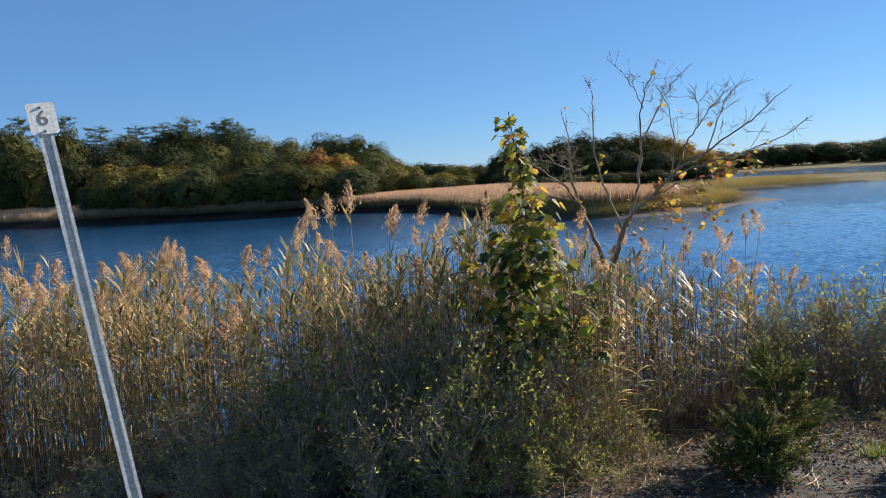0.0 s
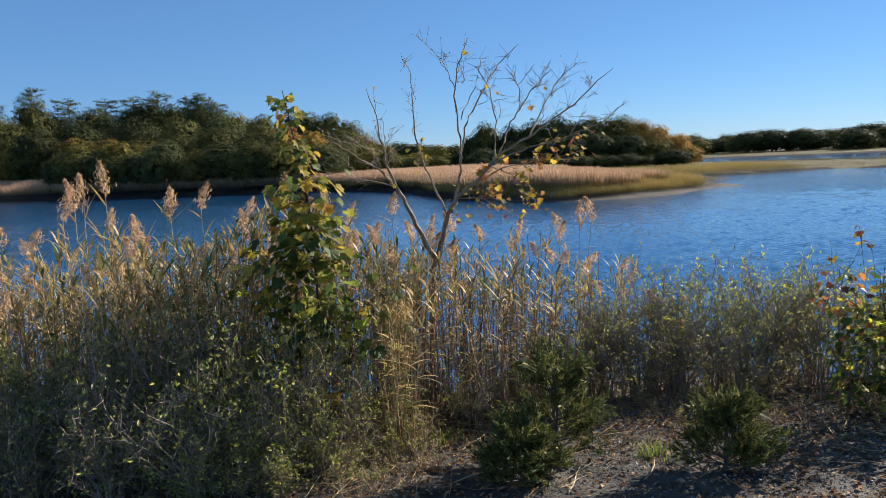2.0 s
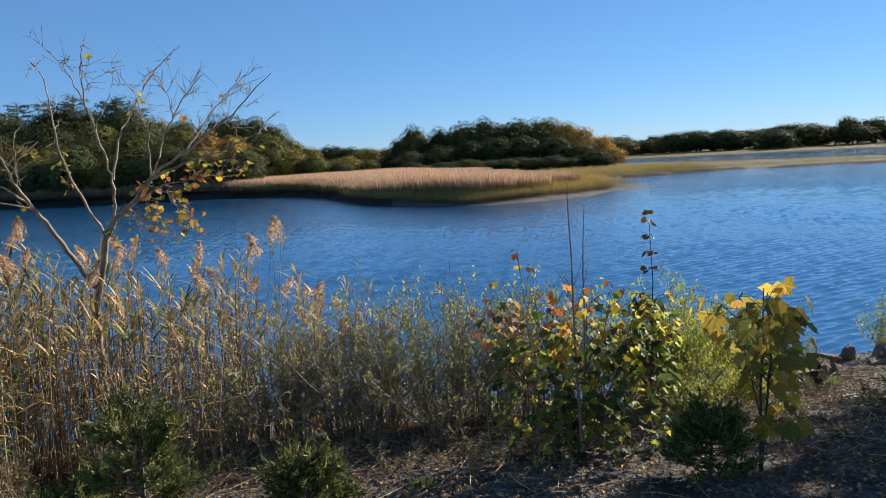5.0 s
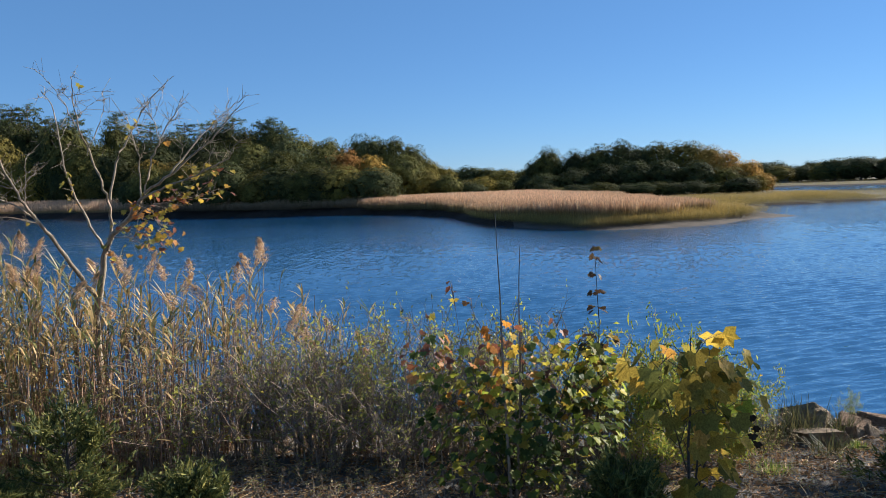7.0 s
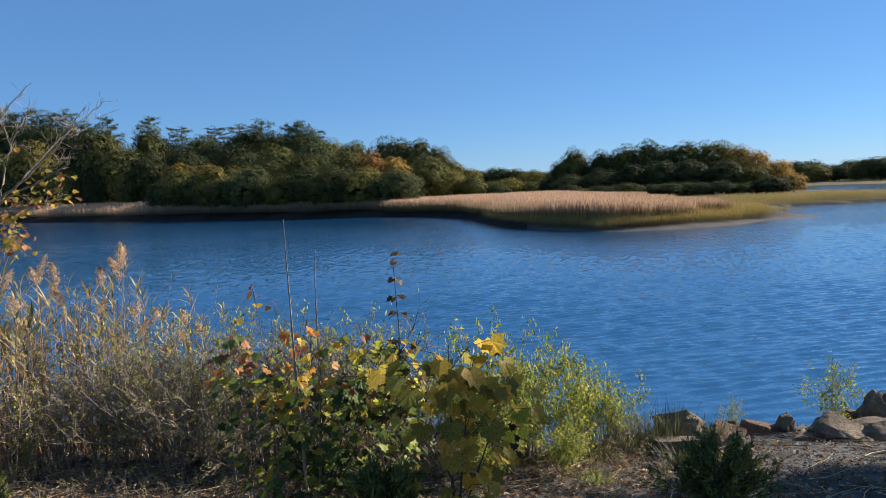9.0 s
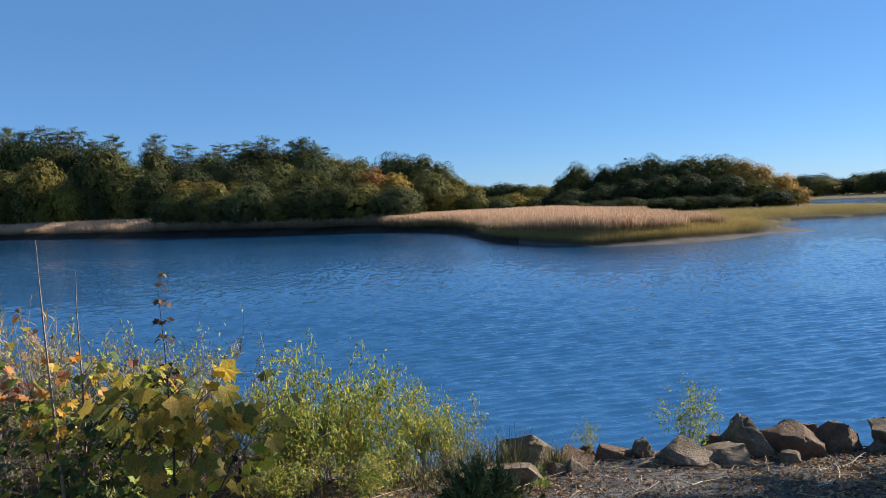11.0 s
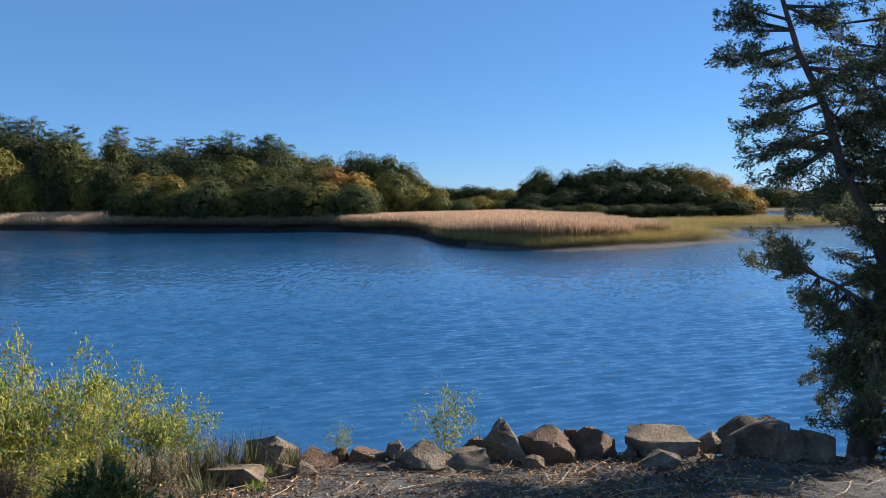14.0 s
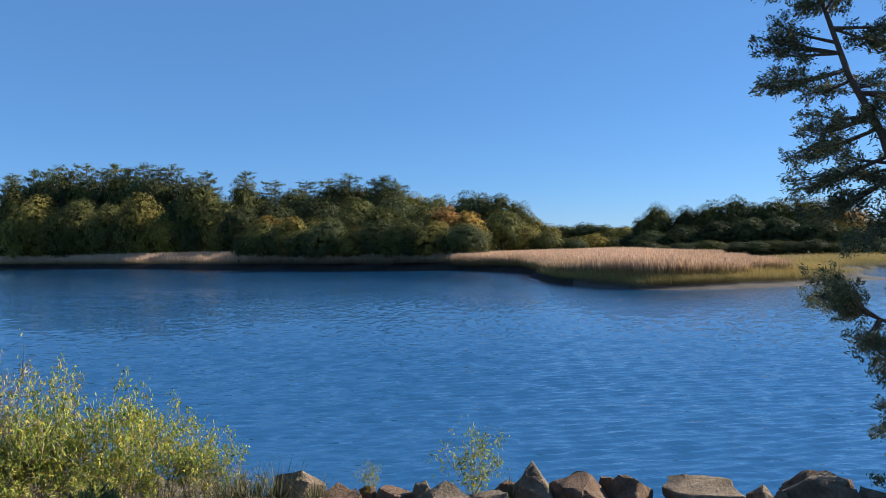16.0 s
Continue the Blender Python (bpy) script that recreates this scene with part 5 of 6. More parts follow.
def bare_tree():
    rng = np.random.default_rng(66)
    bx, by = 1.84, 7.9
    z = float(bank(np.array([bx]), np.array([by]))[0])
    e = thing("bare_tree", "small leafless tree with pale lichened bark and few curled leaves", "tree", at=(bx, by, z))
    tips = []

    def limb(s, pts, r0, r1, twigs, depth=0):
        p = np.array(pts, float)
        t = np.linspace(0, 1, 4 * (len(p) - 1) + 1)
        seg = np.linspace(0, 1, len(p))
        q = np.stack([np.interp(t, seg, p[:, c]) for c in range(3)], -1)
        q[1:] += rng.normal(size=(len(q) - 1, 3)) * 0.007
        s.add(*tube(q - (bx, by, z), r0 + (r1 - r0) * t, 6 if depth == 0 else 4))
        for i in range(twigs):
            f = rng.uniform(0.3, 1.0)
            b = np.array([np.interp(f, t, q[:, c]) for c in range(3)])
            k = min(int(f * (len(q) - 1)), len(q) - 2)
            d = unit(unit(q[k + 1] - q[k]) * 0.8 + rng.normal(size=3) * (0.4, 0.4, 0.3) + (0, 0, 0.15))
            L = rng.uniform(0.08, 0.28) * (0.55 if depth else 1.15 - 0.75 * f)
            w = rng.normal(size=3) * 0.04
            tip = b + d * L + w
            limb_r = max(r1 * 1.0, 0.0036) * (0.8 if depth else 1)
            if depth == 0:
                limb(s, [b, b + d * L * 0.5 + w, tip], limb_r, 0.0025, 5, 1)
            else:
                s.add(*tube(np.array([b, tip]) - (bx, by, z), [limb_r * 0.7, 0.0018], 3))
            tips.append(tip)

    trunk = Soup()
    limb(trunk, [(1.84, 7.9, z - 0.35), (1.86, 7.85, 0.5), (1.89, 7.8, 1.25)], 0.047, 0.036, 0)
    child("trunk", trunk.mesh("trunk", M_PALEBARK, True), e)
    for pts, r0, r1, tw in [
        ([(1.92, 7.8, 1.4), (1.76, 7.69, 1.73), (1.63, 7.57, 2.06), (1.5, 7.46, 2.31), (1.43, 7.34, 2.54), (1.39, 7.23, 2.74), (1.36, 7.11, 3.03), (1.27, 7.0, 3.32)], 0.03, 0.003, 12),
        ([(1.49, 7.5, 2.29), (1.33, 7.38, 2.48), (1.2, 7.25, 2.57), (0.98, 7.12, 2.72), (0.82, 7.0, 2.85)], 0.014, 0.0025, 10),
        ([(1.5, 7.5, 2.27), (1.27, 7.43, 2.34), (1.03, 7.37, 2.39), (0.66, 7.3, 2.51)], 0.011, 0.0025, 8),
        ([(1.41, 7.3, 2.65), (1.23, 7.05, 2.7), (1.03, 6.8, 2.84)], 0.009, 0.0025, 7),
        ([(1.43, 7.4, 2.5), (1.43, 7.45, 2.77), (1.42, 7.5, 2.97)], 0.006, 0.002, 4),
        ([(1.89, 7.8, 1.21), (2.02, 7.75, 1.58), (2.09, 7.7, 1.87), (2.22, 7.65, 2.1), (2.41, 7.6, 2.25), (2.59, 7.55, 2.44), (2.7, 7.5, 2.56)], 0.036, 0.02, 6),
        ([(2.7, 7.5, 2.56), (3.02, 7.44, 2.75), (3.27, 7.37, 2.91), (3.52, 7.31, 3.07), (3.77, 7.24, 3.31), (3.92, 7.18, 3.44)], 0.016, 0.0025, 10),
        ([(2.1, 7.75, 1.89), (1.97, 7.7, 2.22), (1.84, 7.66, 2.53), (1.76, 7.62, 2.89), (1.75, 7.57, 3.28), (1.74, 7.52, 3.53), (1.65, 7.48, 3.69)], 0.016, 0.0025, 8),
        ([(2.2, 7.7, 2.06), (2.26, 7.57, 2.41), (2.27, 7.43, 2.7), (2.23, 7.3, 3.01), (2.2, 7.17, 3.28), (2.24, 7.03, 3.53), (2.32, 6.9, 3.73)], 0.017, 0.0025, 7),
        ([(2.21, 7.1, 3.27), (2.12, 7.1, 3.49), (1.97, 7.1, 3.71)], 0.006, 0.002, 4),
        ([(2.26, 7.2, 2.96), (2.42, 7.2, 3.29), (2.48, 7.2, 3.51)], 0.006, 0.002, 3),
        ([(2.26, 7.6, 2.5), (2.34, 7.63, 2.9), (2.46, 7.65, 3.12), (2.62, 7.68, 3.39), (2.75, 7.7, 3.58), (3.0, 7.73, 3.82)], 0.013, 0.0025, 9),
        ([(2.65, 7.5, 2.52), (2.67, 7.47, 2.93), (2.62, 7.43, 3.27), (2.46, 7.4, 3.55)], 0.009, 0.002, 5),
        ([(2.69, 7.5, 2.54), (2.81, 7.44, 2.88), (2.93, 7.38, 3.05), (3.08, 7.33, 3.29), (3.28, 7.27, 3.46)], 0.012, 0.0025, 9),
        ([(2.93, 7.4, 3.05), (2.92, 7.35, 3.27), (2.85, 7.3, 3.49)], 0.006, 0.002, 4),
        ([(3.03, 7.4, 2.75), (3.22, 7.59, 3.04), (3.4, 7.79, 3.31), (3.59, 7.98, 3.53)], 0.011, 0.0025, 9),
        ([(2.65, 7.5, 2.49), (3.02, 7.35, 2.64), (3.4, 7.2, 2.72), (3.78, 7.06, 2.88), (3.91, 6.91, 3.0)], 0.012, 0.0025, 8),
        ([(2.41, 7.6, 2.24), (2.73, 7.5, 2.42), (3.11, 7.4, 2.48), (3.52, 7.3, 2.55)], 0.011, 0.0025, 10),
        ([(2.21, 7.7, 2.09), (2.51, 7.55, 2.08), (2.82, 7.4, 1.9)], 0.007, 0.002, 7),
        ([(2.6, 7.5, 2.44), (2.81, 7.4, 2.34), (2.97, 7.3, 2.1)], 0.007, 0.002, 8),
    ]:
        s = Soup()
        limb(s, pts, r0, r1, tw)
        child("branch", s.mesh("branch", M_PALEBARK, True), e)
    tips = np.array(tips)
    low = tips[(tips[:, 2] < 2.8) & (tips[:, 0] > 1.7)]
    for i in range(202):
        p = low[(i * 7) % len(low)] + rng.normal(size=3) * 0.03 if i < 190 else tips[rng.integers(0, len(tips))]
        hang_leaf(e, Vector(p - (bx, by, z)), rng.normal(size=3), rng.uniform(0.05, 0.1), LEAF_Y if rng.random() < 0.6 else LEAF_R, 0.8)


bare_tree()

# ---- junipers and the big cedar ----


def spray_cards(rng, centre, direction, length, spread_, k, size, thin=0.16):
    """A tuft of narrow scale-leaf sprays along a twig."""
    t = rng.uniform(0.0, 1.0, (k, 1))
    p = centre + t * direction * length + rng.normal(size=(k, 3)) * spread_ * (1.1 - 0.6 * t)
    d = unit(direction + rng.normal(size=(k, 3)) * 0.55)
    side = unit(np.cross(d, rng.normal(size=(k, 3))))
    L = size * rng.uniform(0.6, 1.3, (k, 1))
    w = L * thin
    return np.stack([p - d * L * 0.4, p + side * w, p + d * L * 0.6, p - side * w], 1), np.arange(4 * k).reshape(-1, 4)


def juniper(x, y, top, radius, label, seed):
    rng = np.random.default_rng(seed)
    z = float(bank(np.array([x]), np.array([y]))[0])
    h = top - z
    e = thing("juniper_bush", label, "juniper", "young junipers on the verge", at=(x, y, z))
    st, lf = Soup(), Soup()
    for i in range(44):
        f = rng.random() ** 0.9
        a = rng.uniform(0, 6.28)
        R = radius * (1 - 0.75 * f) * rng.uniform(0.6, 1.1)
        b, tip = np.array([0, 0, h * f * 0.85]), np.array([math.cos(a) * R, math.sin(a) * R, h * (f * 0.85 + 0.18 * rng.uniform(0.5, 1.3))])
        br = Soup()
        br.add(*tube(np.array([b, (b + tip) / 2 - (0, 0, 0.02), tip]), [0.008, 0.005, 0.002], 4))
        child("branch", br.mesh("branch", M_BARK), e)
        for j in range(5):
            c = b + (tip - b) * rng.uniform(0.35, 1.0) + rng.normal(size=3) * 0.02
            lf.add(*spray_cards(rng, c, unit(unit(tip - b) + (0, 0, 0.5) + rng.normal(size=3) * 0.35), 0.2, 0.018, 30, 0.07, 0.1))
    st.add(*tube(np.array([(0, 0, -0.1), (0.02, 0, h * 0.5), (0, 0.02, h * 0.95)]), [0.02, 0.012, 0.004], 5))
    child("stem", st.mesh("stem", M_BARK), e)
    child("foliage", lf.mesh("foliage", M_JUNIPER), e)


juniper(2.84, 5.45, 0.78, 0.55, "bushy young juniper with bright green sprays", 301)
juniper(4.12, 4.85, 0.55, 0.36, "low rounded young juniper on the gravel verge", 302)
juniper(2.45, 5.0, 0.25, 0.4, "low spreading juniper at the gravel's edge", 303)
juniper(9.75, 5.75, 0.32, 0.5, "dark shaded juniper beside the track", 304)
juniper(7.25, 5.05, 0.45, 0.4, "dark shaded juniper under the maples", 305)


def cedar():
    rng = np.random.default_rng(88)
    bx, by = 16.85, 9.7
    z = float(bank(np.array([bx]), np.array([by]))[0])
    e = thing("cedar_tree", "large dark red cedar leaning over the boulders", "cedar", at=(bx, by, z))
    o = np.array([bx, by, z])
    trunk = Soup()
    axis = np.array([(16.75, 9.7, z - 0.2), (16.95, 9.7, 0.6), (17.15, 9.75, 1.8), (17.2, 9.8, 3.4), (17.15, 9.9, 4.9), (17.25, 9.9, 6.0), (17.3, 9.9, 6.9)])
    trunk.add(*tube(axis - o, [0.17, 0.14, 0.12, 0.1, 0.07, 0.045, 0.015], 8))
    child("trunk", trunk.mesh("trunk", M_BARK, True), e)
    limbs = [np.array([(17.1, 9.72, 1.2), (16.8, 9.6, 2.05), (16.48, 9.6, 2.6), (16.29, 9.6, 3.3), (15.98, 9.6, 3.95), (15.75, 9.6, 4.7), (15.7, 9.6, 5.4)]),
             np.array([(17.2, 9.8, 2.4), (17.5, 9.7, 3.2), (17.9, 9.6, 4.2), (18.2, 9.6, 5.4)]),
             np.array([(17.0, 9.7, 0.9), (16.7, 9.5, 1.1), (16.3, 9.4, 1.35), (15.95, 9.4, 1.5)])]
    for li, p in enumerate(limbs):
        s = Soup()
        r = (0.075, 0.06, 0.04)[li]
        s.add(*tube(p - o, np.linspace(r, 0.012, len(p)), 7))
        child("limb", s.mesh("limb", M_BARK, True), e)

    def along(p, f):
        seg = np.linspace(0, 1, len(p))
        return np.array([np.interp(f, seg, p[:, c]) for c in range(3)])

    plan = []
    # from the leaning limb, tips reach to the pond side and the open side
    for tx, tz, f in [(15.06, 4.28, 0.72), (15.15, 3.88, 0.68), (15.45, 4.7, 0.85), (15.3, 4.95, 0.9), (15.4, 3.15, 0.52), (15.27, 2.85, 0.45), (15.5, 2.5, 0.4), (15.6, 3.45, 0.55),
                      (15.65, 5.5, 1.0), (15.85, 5.9, 1.0), (15.55, 5.2, 0.95), (16.3, 4.3, 0.78), (16.5, 3.7, 0.62), (16.6, 3.0, 0.5), (15.9, 2.2, 0.3), (16.7, 2.5, 0.35)]:
        for n in range(3):
            plan.append((along(limbs[0], f), np.array([tx + 0.1 + rng.normal() * 0.08, 9.6 + rng.normal() * 0.45, tz + rng.normal() * 0.06])))
    for tx, tz, f in [(15.45, 1.9, 0.8), (15.7, 1.5, 0.95), (15.6, 1.72, 0.9), (16.1, 1.05, 0.6), (15.9, 1.25, 0.8), (16.15, 0.75, 0.5), (16.2, 0.35, 0.3), (16.25, 0.05, 0.2), (16.3, -0.25, 0.1), (16.5, 0.5, 0.3), (16.6, 1.5, 0.6)]:
        for n in range(3):
            plan.append((along(limbs[2], f), np.array([tx + 0.2 + rng.normal() * 0.06, 9.55 + rng.normal() * 0.5, tz + rng.normal() * 0.06])))
    for i in range(24):
        f = rng.uniform(0.25, 1.0)
        b = along(limbs[0], f)
        a, R = rng.uniform(0, 6.28), rng.uniform(0.3, 0.85)
        plan.append((b, b + np.array([math.cos(a) * R * 0.7, math.sin(a) * R, R * rng.uniform(-0.1, 0.5)])))
    for i in range(44):
        f = rng.uniform(0.06, 0.42)
        b = along(axis, f)
        a, R = rng.uniform(3.0, 6.2), rng.uniform(0.35, 0.85)
        plan.append((b, b + np.array([math.cos(a) * R * 0.8, math.sin(a) * R * 0.8, R * rng.uniform(-0.15, 0.45)])))
    for i in range(46):
        f = rng.uniform(0.02, 0.3)
        b = along(axis, f)
        a, R = rng.uniform(3.3, 6.0), rng.uniform(0.3, 0.75)
        plan.append((b, b + np.array([0.25 + math.cos(a) * R * 0.7, math.sin(a) * R * 0.7, R * rng.uniform(-0.5, 0.2)])))
    for i in range(150):
        f = rng.uniform(0.12, 0.98)
        b = along(axis, f)
        a = rng.uniform(0, 6.28)
        R = float(np.interp(b[2], [0, 1.2, 2.5, 4.0, 5.0, 6.0, 6.9], [0.7, 0.9, 1.2, 1.9, 1.5, 0.8, 0.2])) * rng.uniform(0.5, 1.1)
        tip = b + np.array([math.cos(a) * R, math.sin(a) * R, R * rng.uniform(0.05, 0.45)])
        tip[1] = min(tip[1], b[1] + np.interp(tip[2], [1.0, 2.5, 4.0], [0.45, 1.0, 2.0]))
        tip[0] = max(tip[0], np.interp(tip[2], [0.5, 1.3, 2.8, 3.4, 5.4, 6.2], [16.5, 16.3, 16.2, 16.6, 16.6, 15.6]) + rng.uniform(0, 0.3))
        plan.append((b, tip))
    for i in range(36):
        f = rng.uniform(0.3, 1.0)
        b = along(limbs[1], f)
        a = rng.uniform(0, 6.28)
        R = rng.uniform(0.4, 1.0)
        plan.append((b, b + np.array([math.cos(a) * R, math.sin(a) * R, R * rng.uniform(0.05, 0.5)])))
    seen = len(plan)
    # coarser boughs added on the back and right to cast shade on the verge
    for i in range(80):
        b = along(axis, rng.uniform(0.34, 0.97))
        a = rng.uniform(-1.2, 2.2)
        R = float(np.interp(b[2], [2.0, 3.0, 4.0, 5.0, 6.0, 6.9], [0.4, 1.0, 1.9, 1.5, 0.8, 0.2])) * rng.uniform(0.4, 1.05)
        plan.append((b, b + np.array([math.cos(a) * R, math.sin(a) * R, R * rng.uniform(0.0, 0.45)])))
    for n, (b, tip) in enumerate(plan):
        wood, lf = Soup(), Soup()
        d = tip - b
        mid = b + d * 0.55 + (0, 0, -0.05 * np.linalg.norm(d))
        wood.add(*tube(np.array([b, mid, tip]) - o, [0.02, 0.012, 0.004], 4))
        L = np.linalg.norm(d)
        for j in range(int(7 + L * 8)):
            u = rng.uniform(0.35, 1.02)
            c = (mid + (tip - mid) * (u - 0.55) / 0.45 if u > 0.55 else b + (mid - b) * u / 0.55) + rng.normal(size=3) * (0.07, 0.07, 0.035)
            dd = unit(unit(d) + rng.normal(size=3) * 0.5 + (0, 0, 0.12))
            lf.add(*(spray_cards(rng, c - o, dd, 0.16, 0.034, 56, 0.05, 0.135) if n < seen else spray_cards(rng, c - o, dd, 0.2, 0.04, 22, 0.09, 0.12)))
        twig = child("branch", wood.mesh("branch", M_BARK), e)
        child("foliage", lf.mesh("foliage", M_CEDAR), twig)
    for a, L in [(200, 1.3), (215, 1.7), (235, 1.2), (170, 0.9), (250, 0.9)]:
        t = np.linspace(0, 1, 7)
        x, y = 16.75 + np.cos(radians(a)) * L * t + 0.04 * np.sin(t * 9 + a), 9.65 + np.sin(radians(a)) * L * t
        root = Soup()
        root.add(*tube(np.stack([x, y, bank(x, y) + 0.03 - 0.04 * t], -1) - o, np.linspace(0.06, 0.015, 7), 6))
        child("root", root.mesh("root", M_BARK, True), e)


cedar()

# ---- boulders ----


def rock_mesh(seed, mat, sharp=0.55):
    """An angular boulder with worn edges and a pitted face, about one unit across."""
    rng = np.random.default_rng(seed)
    bm = bmesh.new()
    for p in ball_points(rng, 17):
        p = np.sign(p) * np.abs(p) ** sharp * 0.5
        bm.verts.new(p)
    hull = bmesh.ops.convex_hull(bm, input=bm.verts)
    bmesh.ops.delete(bm, geom=list({g for g in hull["geom_interior"] + hull["geom_unused"] if isinstance(g, bmesh.types.BMVert)}), context="VERTS")
    bmesh.ops.dissolve_limit(bm, angle_limit=radians(24), verts=bm.verts, edges=bm.edges)
    bmesh.ops.bevel(bm, geom=list(bm.edges), offset=0.022, segments=2, profile=0.6, affect="EDGES", clamp_overlap=True)
    bmesh.ops.triangulate(bm, faces=bm.faces)
    for i in range(2):
        bmesh.ops.subdivide_edges(bm, edges=[g for g in bm.edges if g.calc_length() > 0.07], cuts=1)
        bmesh.ops.triangulate(bm, faces=bm.faces)
    for v in bm.verts:
        c = v.co * 3.0 + Vector((seed, 0, 0))
        v.co *= 1.0 + 0.10 * noise.noise(c) + 0.06 * noise.noise(c * 3) + 0.03 * noise.noise(c * 8)
    bmesh.ops.recalc_face_normals(bm, faces=bm.faces)
    me = bpy.data.meshes.new("boulder")
    bm.to_mesh(me)
    bm.free()
    me.polygons.foreach_set("use_smooth", [True] * len(me.polygons))
    me.set_sharp_from_angle(angle=radians(26))
    me.materials.append(mat)
    return me


rock_rng = np.random.default_rng(12)


def set_rock(ob, x, y, w, top, h):
    """Beds a boulder in the ground with its crest at the given height."""
    co = np.zeros(len(ob.data.vertices) * 3)
    ob.data.vertices.foreach_get("co", co)
    turn = np.array(Euler((rock_rng.uniform(-0.5, 0.5), rock_rng.uniform(-0.5, 0.5), rock_rng.uniform(0, 6.28))).to_matrix())
    co = co.reshape(-1, 3) @ turn.T
    co -= (co.max(0) + co.min(0)) / 2
    co *= np.array([w * 1.08, w * 0.85, h * 1.5]) / (co.max(0) - co.min(0))
    ob.data.vertices.foreach_set("co", co.ravel())
    ob.location = (x, y, top - co[:, 2].max())

seed = 500
for x, y, w, top, h, brown in [(10.08, 8.6, 0.6, -0.18, 0.36, 0), (9.96, 7.95, 0.58, -0.24, 0.26, 0), (10.39, 8.12, 0.23, -0.30, 0.18, 0), (10.6, 8.12, 0.21, -0.30, 0.17, 0),
                               (10.57, 8.6, 0.46, -0.33, 0.27, 1), (10.75, 9.0, 0.2, -0.45, 0.16, 1), (11.04, 9.0, 0.46, -0.44, 0.2, 1), (11.38, 9.0, 0.24, -0.37, 0.2, 0),
                               (11.78, 8.6, 0.68, -0.24, 0.3, 0), (12.67, 9.3, 0.68, -0.20, 0.5, 0), (13.09, 9.2, 0.66, -0.28, 0.4, 1), (13.39, 9.45, 0.17, -0.36, 0.18, 1)]:
    seed += 1
    ob = tagged(new("boulder", rock_mesh(seed, (M_ROCK, M_BROWNROCK)[brown])), ("weathered grey boulder at the water's edge", "reddish-brown boulder at the water's edge")[brown], "boulder", "boulders along the shore")
    set_rock(ob, x, y, w, top, h)
for x, y, w, top, h, brown in [(13.65, 9.3, 0.47, -0.28, 0.37, 1), (14.41, 9.3, 0.8, -0.29, 0.32, 0), (14.3, 8.85, 0.45, -0.40, 0.16, 0), (15.04, 9.65, 0.3, -0.44, 0.2, 0),
                               (15.21, 9.45, 0.19, -0.42, 0.2, 0), (15.89, 10.8, 0.85, -0.60, 0.5, 1), (15.57, 9.5, 0.74, -0.24, 0.48, 0), (15.77, 9.15, 0.28, -0.24, 0.36, 0),
                               (16.09, 9.25, 0.44, -0.26, 0.38, 0), (12.93, 8.75, 0.24, -0.44, 0.15, 0), (14.0, 9.2, 0.3, -0.45, 0.22, 0), (9.6, 8.3, 0.4, -0.33, 0.2, 0), (12.3, 9.4, 0.35, -0.45, 0.2, 1), (14.9, 9.1, 0.25, -0.52, 0.14, 0), (12.2, 8.66, 0.55, -0.31, 0.28, 0), (11.45, 8.5, 0.34, -0.42, 0.2, 0), (11.98, 8.42, 0.3, -0.42, 0.16, 0)]:
    seed += 1
    ob = tagged(new("boulder", rock_mesh(seed, (M_ROCK, M_BROWNROCK)[brown])), ("weathered grey boulder at the water's edge", "reddish-brown boulder at the water's edge")[brown], "boulder", "boulders along the shore")
    set_rock(ob, x, y, w, top, h)

# ---- ground cover ----
cover = np.random.default_rng(404)


def scatter(n, x0, x1, y0, y1):
    x, y = cover.uniform(x0, x1, n), cover.uniform(y0, y1, n)
    return x, y, bank(x, y)


x, y, z = scatter(76000, -5, 17, 3.6, 9.8)
patch = wobble(x, y, 0.7, 0.4) + cover.normal(size=len(x)) * 0.4 + 0.1 + 0.25 * (y > 6) - 0.2 * (x > 9.6) > 0.0
x, y, z = x[patch], y[patch], z[patch]
s = Soup()
s.add(*cards(cover, np.stack([x, y, z + 0.012], -1), cover.normal(size=(len(x), 3)) * 0.45 + (0, 0, 1), cover.uniform(0.025, 0.065, len(x)), 0.6, 0.2))
tagged(new("leaf_litter", s.mesh("leaf_litter", M_LITTER)), "brown fallen leaves scattered over the bank", "leaf litter", kind="stuff")

x, y, z = scatter(24000, -5, 17, 3.6, 8.6)
keep = wobble(x, y, 0.9, 2.2) + cover.normal(size=len(x)) * 0.3 - 0.25 * (y - 5.0) > -0.1
x, y, z = x[keep], y[keep], z[keep]
s = Soup()
r = cover.uniform(0.006, 0.018, len(x)) * np.where(cover.random(len(x)) < 0.02, 1.8, 1.0)
oct_v = np.array([(1, 0, 0), (0, 1, 0), (-1, 0, 0), (0, -1, 0), (0, 0, 0.6), (0, 0, -0.6)])
v = np.stack([x, y, z + r * 0.25], -1)[:, None] + (oct_v[None] + cover.normal(size=(len(x), 6, 3)) * 0.22) * r[:, None, None]
f = np.array([(0, 1, 4), (1, 2, 4), (2, 3, 4), (3, 0, 4), (1, 0, 5), (2, 1, 5), (3, 2, 5), (0, 3, 5)])
s.add(v, (f[None] + 6 * np.arange(len(x))[:, None, None]).reshape(-1, 3))
tagged(new("gravel", s.mesh("gravel", M_PEBBLE)), "loose grey gravel of the track", "gravel", kind="stuff")

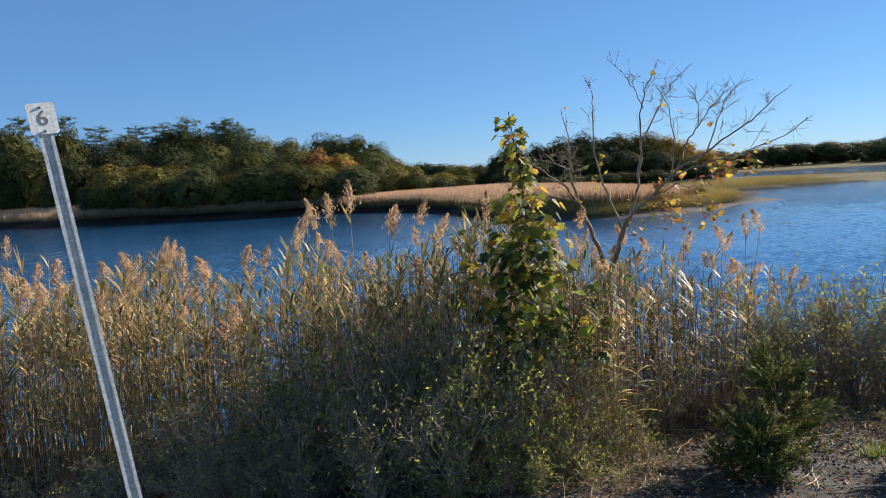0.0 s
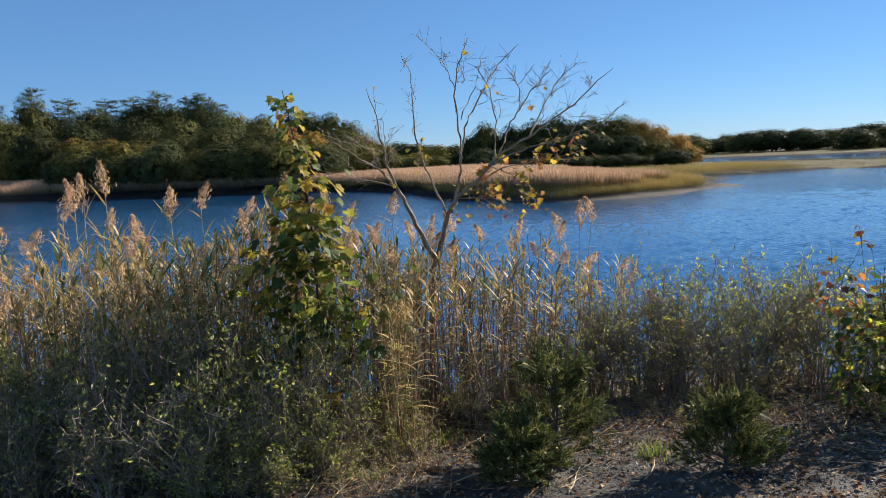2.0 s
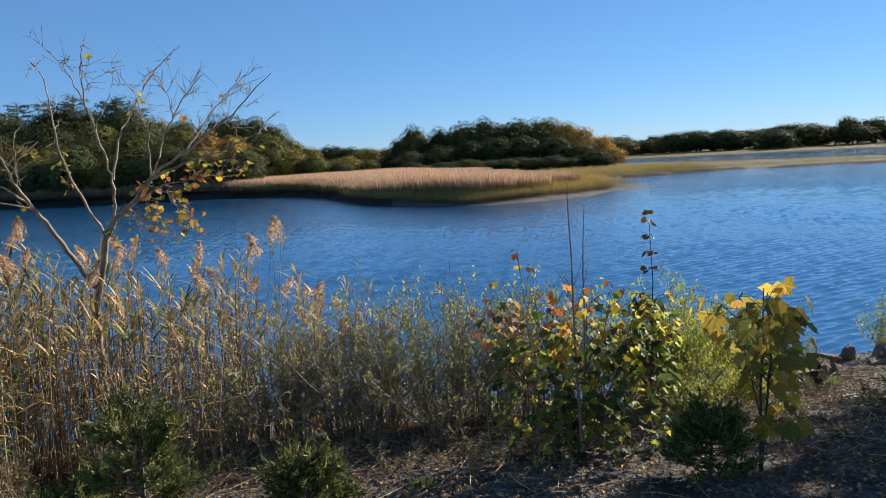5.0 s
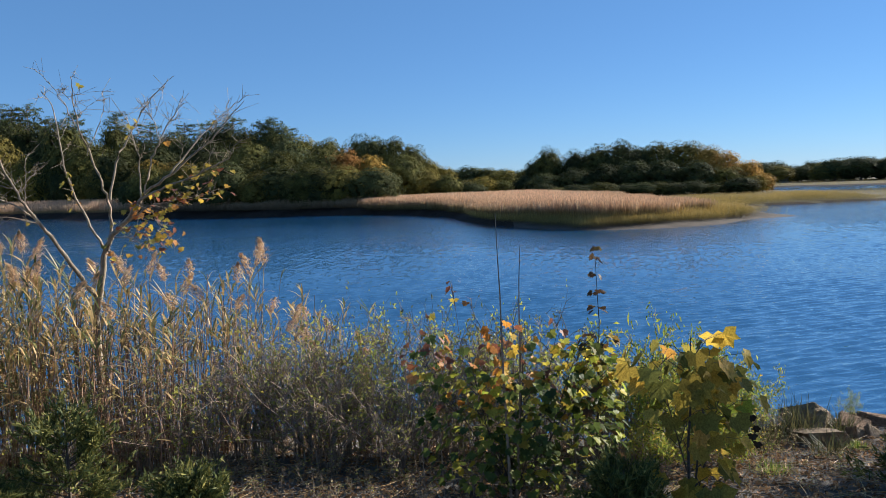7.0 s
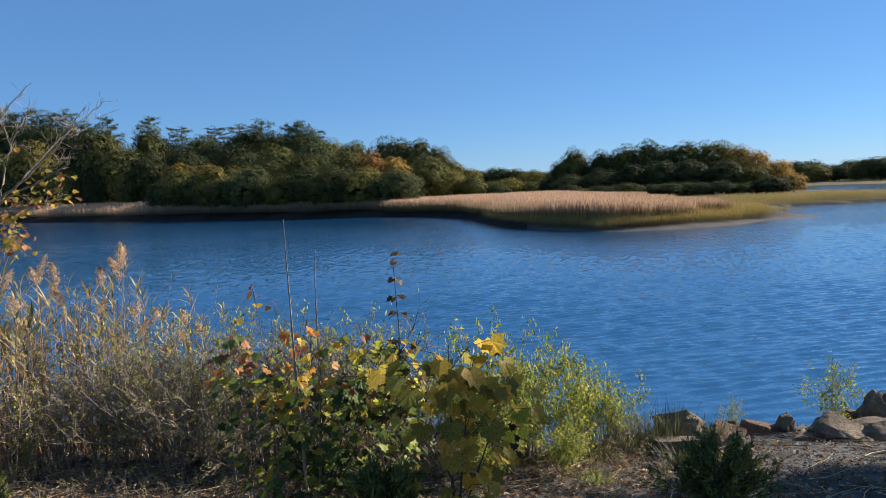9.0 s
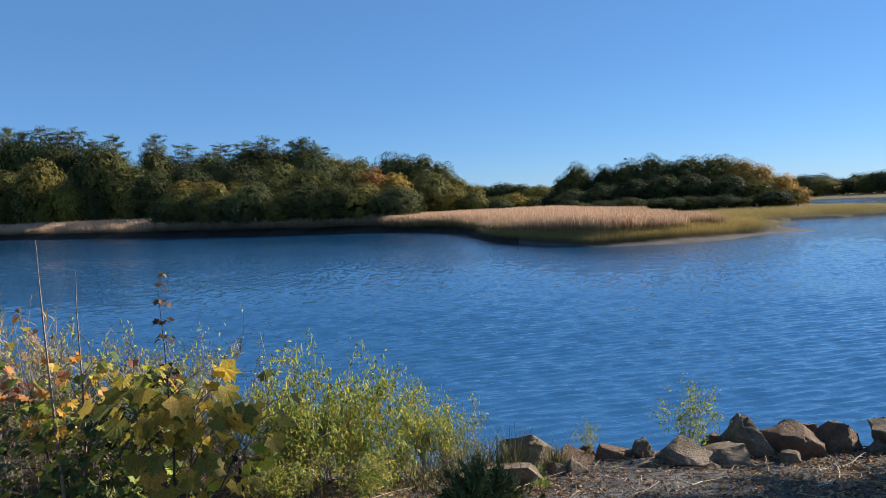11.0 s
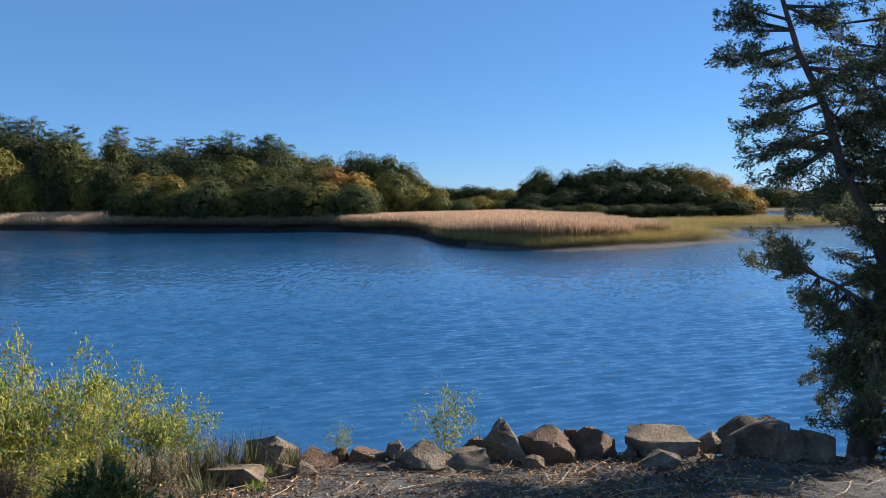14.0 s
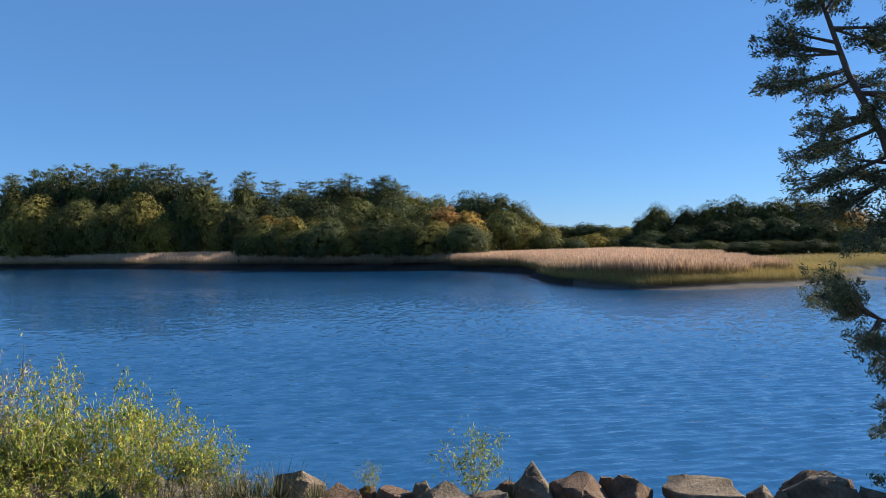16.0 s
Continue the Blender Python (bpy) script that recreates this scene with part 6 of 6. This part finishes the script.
s = Soup()
for i in range(1500):
    x0, y0 = cover.uniform(-6, 16), cover.uniform(4.6, 8.8)
    a, L = cover.uniform(0, 6.28), cover.uniform(0.15, 0.7)
    t = np.linspace(0, 1, 4)
    xx, yy = x0 + np.cos(a) * L * t, y0 + np.sin(a) * L * t + 0.04 * np.sin(t * 5 + i)
    s.add(*tube(np.stack([xx, yy, bank(xx, yy) + 0.02 + 0.05 * cover.random() * t], -1), [0.004, 0.004, 0.003, 0.002], 3))
tagged(new("dead_stalks", s.mesh("dead_stalks", M_REED_STALK)), "dry fallen reed stalks and twigs on the bank", "dead stalks", kind="stuff")


def grass_tuft(x, y, h, r, n, label, mat=None):
    z = float(bank(np.array([x]), np.array([y]))[0])
    s = Soup()
    for i in range(n):
        a = cover.uniform(0, 6.28)
        q = cover.uniform(0, r)
        s.add(*ribbon((math.cos(a) * q, math.sin(a) * q, -0.01), a + cover.normal() * 0.8, h * cover.uniform(0.6, 1.2), 0.007, cover.uniform(0.8, 1.5), cover.uniform(0.1, 0.6)))
    ob = tagged(new("grass_tuft", s.mesh("grass_tuft", mat or M_GRASS)), label, "grass", "grass tufts on the bank")
    ob.location = (x, y, z)


for x, y, h, r in [(1.35, 5.9, 0.22, 0.22), (1.85, 6.2, 0.2, 0.22), (-0.2, 4.9, 0.16, 0.12), (-1.6, 5.0, 0.14, 0.12), (0.45, 5.0, 0.12, 0.12), (1.0, 5.3, 0.13, 0.15), (5.0, 5.6, 0.1, 0.1),
                   (3.7, 5.3, 0.15, 0.2), (8.9, 6.6, 0.15, 0.2), (10.2, 7.7, 0.14, 0.1), (10.15, 8.1, 0.16, 0.1)]:
    grass_tuft(x, y, h, r, 150, "tuft of short green grass on the gravel bank")
for x, y, h, r in [(9.35, 7.9, 0.5, 0.28), (9.6, 8.2, 0.55, 0.25), (9.2, 8.4, 0.5, 0.25), (9.8, 7.4, 0.35, 0.2), (12.4, 9.2, 0.4, 0.12), (9.0, 7.6, 0.45, 0.25), (9.95, 8.35, 0.6, 0.22), (10.35, 8.4, 0.42, 0.14), (9.75, 8.2, 0.5, 0.2)]:
    grass_tuft(x, y, h, r, 110, "clump of tall dark rush by the boulders", M_RUSH)

# ---- weeds and low scrub ----


def weed_soup(seed):
    """A thin forked weed with dry and green leaves."""
    rng = np.random.default_rng(seed)
    s = Soup()
    for i in range(3):
        a, out = rng.uniform(0, 6.28), rng.uniform(0.05, 0.4)
        t = np.linspace(0, 1, 4)
        p = np.stack([np.cos(a) * out * t ** 1.4, np.sin(a) * out * t ** 1.4, t * rng.uniform(0.7, 1.0) - 0.03], -1) + rng.normal(size=(4, 3)) * 0.02
        s.add(*tube(p, [0.008, 0.007, 0.005, 0.003], 3), 0)
        for j in range(4):
            f = rng.uniform(0.3, 1)
            b = np.array([np.interp(f, t, p[:, c]) for c in range(3)])
            e = b + unit(rng.normal(size=3) + (0, 0, 0.8)) * rng.uniform(0.08, 0.25)
            s.add(*tube(np.array([b, e]), [0.0028, 0.0016], 3), 0)
            k = 5
            c = b + (e - b) * rng.random((k, 1)) + rng.normal(size=(k, 3)) * 0.02
            s.add(*cards(rng, c, rng.normal(size=(k, 3)), rng.uniform(0.03, 0.07, k), 0.45), 1 if rng.random() < 0.5 else 2)
    return s.arrays()


WEEDS = [weed_soup(600 + i) for i in range(8)]


def scrub(name, label, n, x0, x1, y0, y1, height, seed):
    rng = np.random.default_rng(seed)
    s = Soup()
    for i in range(n):
        x, y = rng.uniform(x0, x1), rng.uniform(y0, y1)
        h = height(x, y) * rng.uniform(0.5, 1.15)
        if h < 0.06:
            continue
        v, f = WEEDS[rng.integers(0, 8)]
        m = rot_z(rng.uniform(0, 6.28), 1.0, (x, y, float(bank(np.array([x]), np.array([y]))[0])), tuple(rng.normal(size=2) * 0.15))
        m[:3, :3] *= h ** 0.6
        m[:3, 2] *= h ** 0.4
        s.merge(v, f, m)
    tagged(new(name, s.mesh(name, [M_TWIG, M_DULL, M_DRY])), label, "scrub", kind="stuff")


scrub("low_scrub", "tangled dry weeds and low scrub along the bank's edge", 460, 1.6, 9.6, 6.6, 9.6, lambda x, y: 0.22 + 0.42 * min(max((y - 6.6) / 1.2, 0), 1) - 0.25 * min(max((x - 8) / 1.6, 0), 1), 701)
scrub("low_scrub", "tangled dry weeds before the tall reeds", 420, -5.0, 1.8, 4.7, 6.4, lambda x, y: 0.22 + 0.25 * min(max((y - 4.8) / 1.2, 0), 1), 702)
scrub("low_scrub", "low weeds and leaf sprouts on the gravel verge", 260, 0.5, 9.6, 5.2, 6.8, lambda x, y: 0.14 + 0.1 * (wobble(np.float64(x), np.float64(y), 0.5) > 0.1), 703)
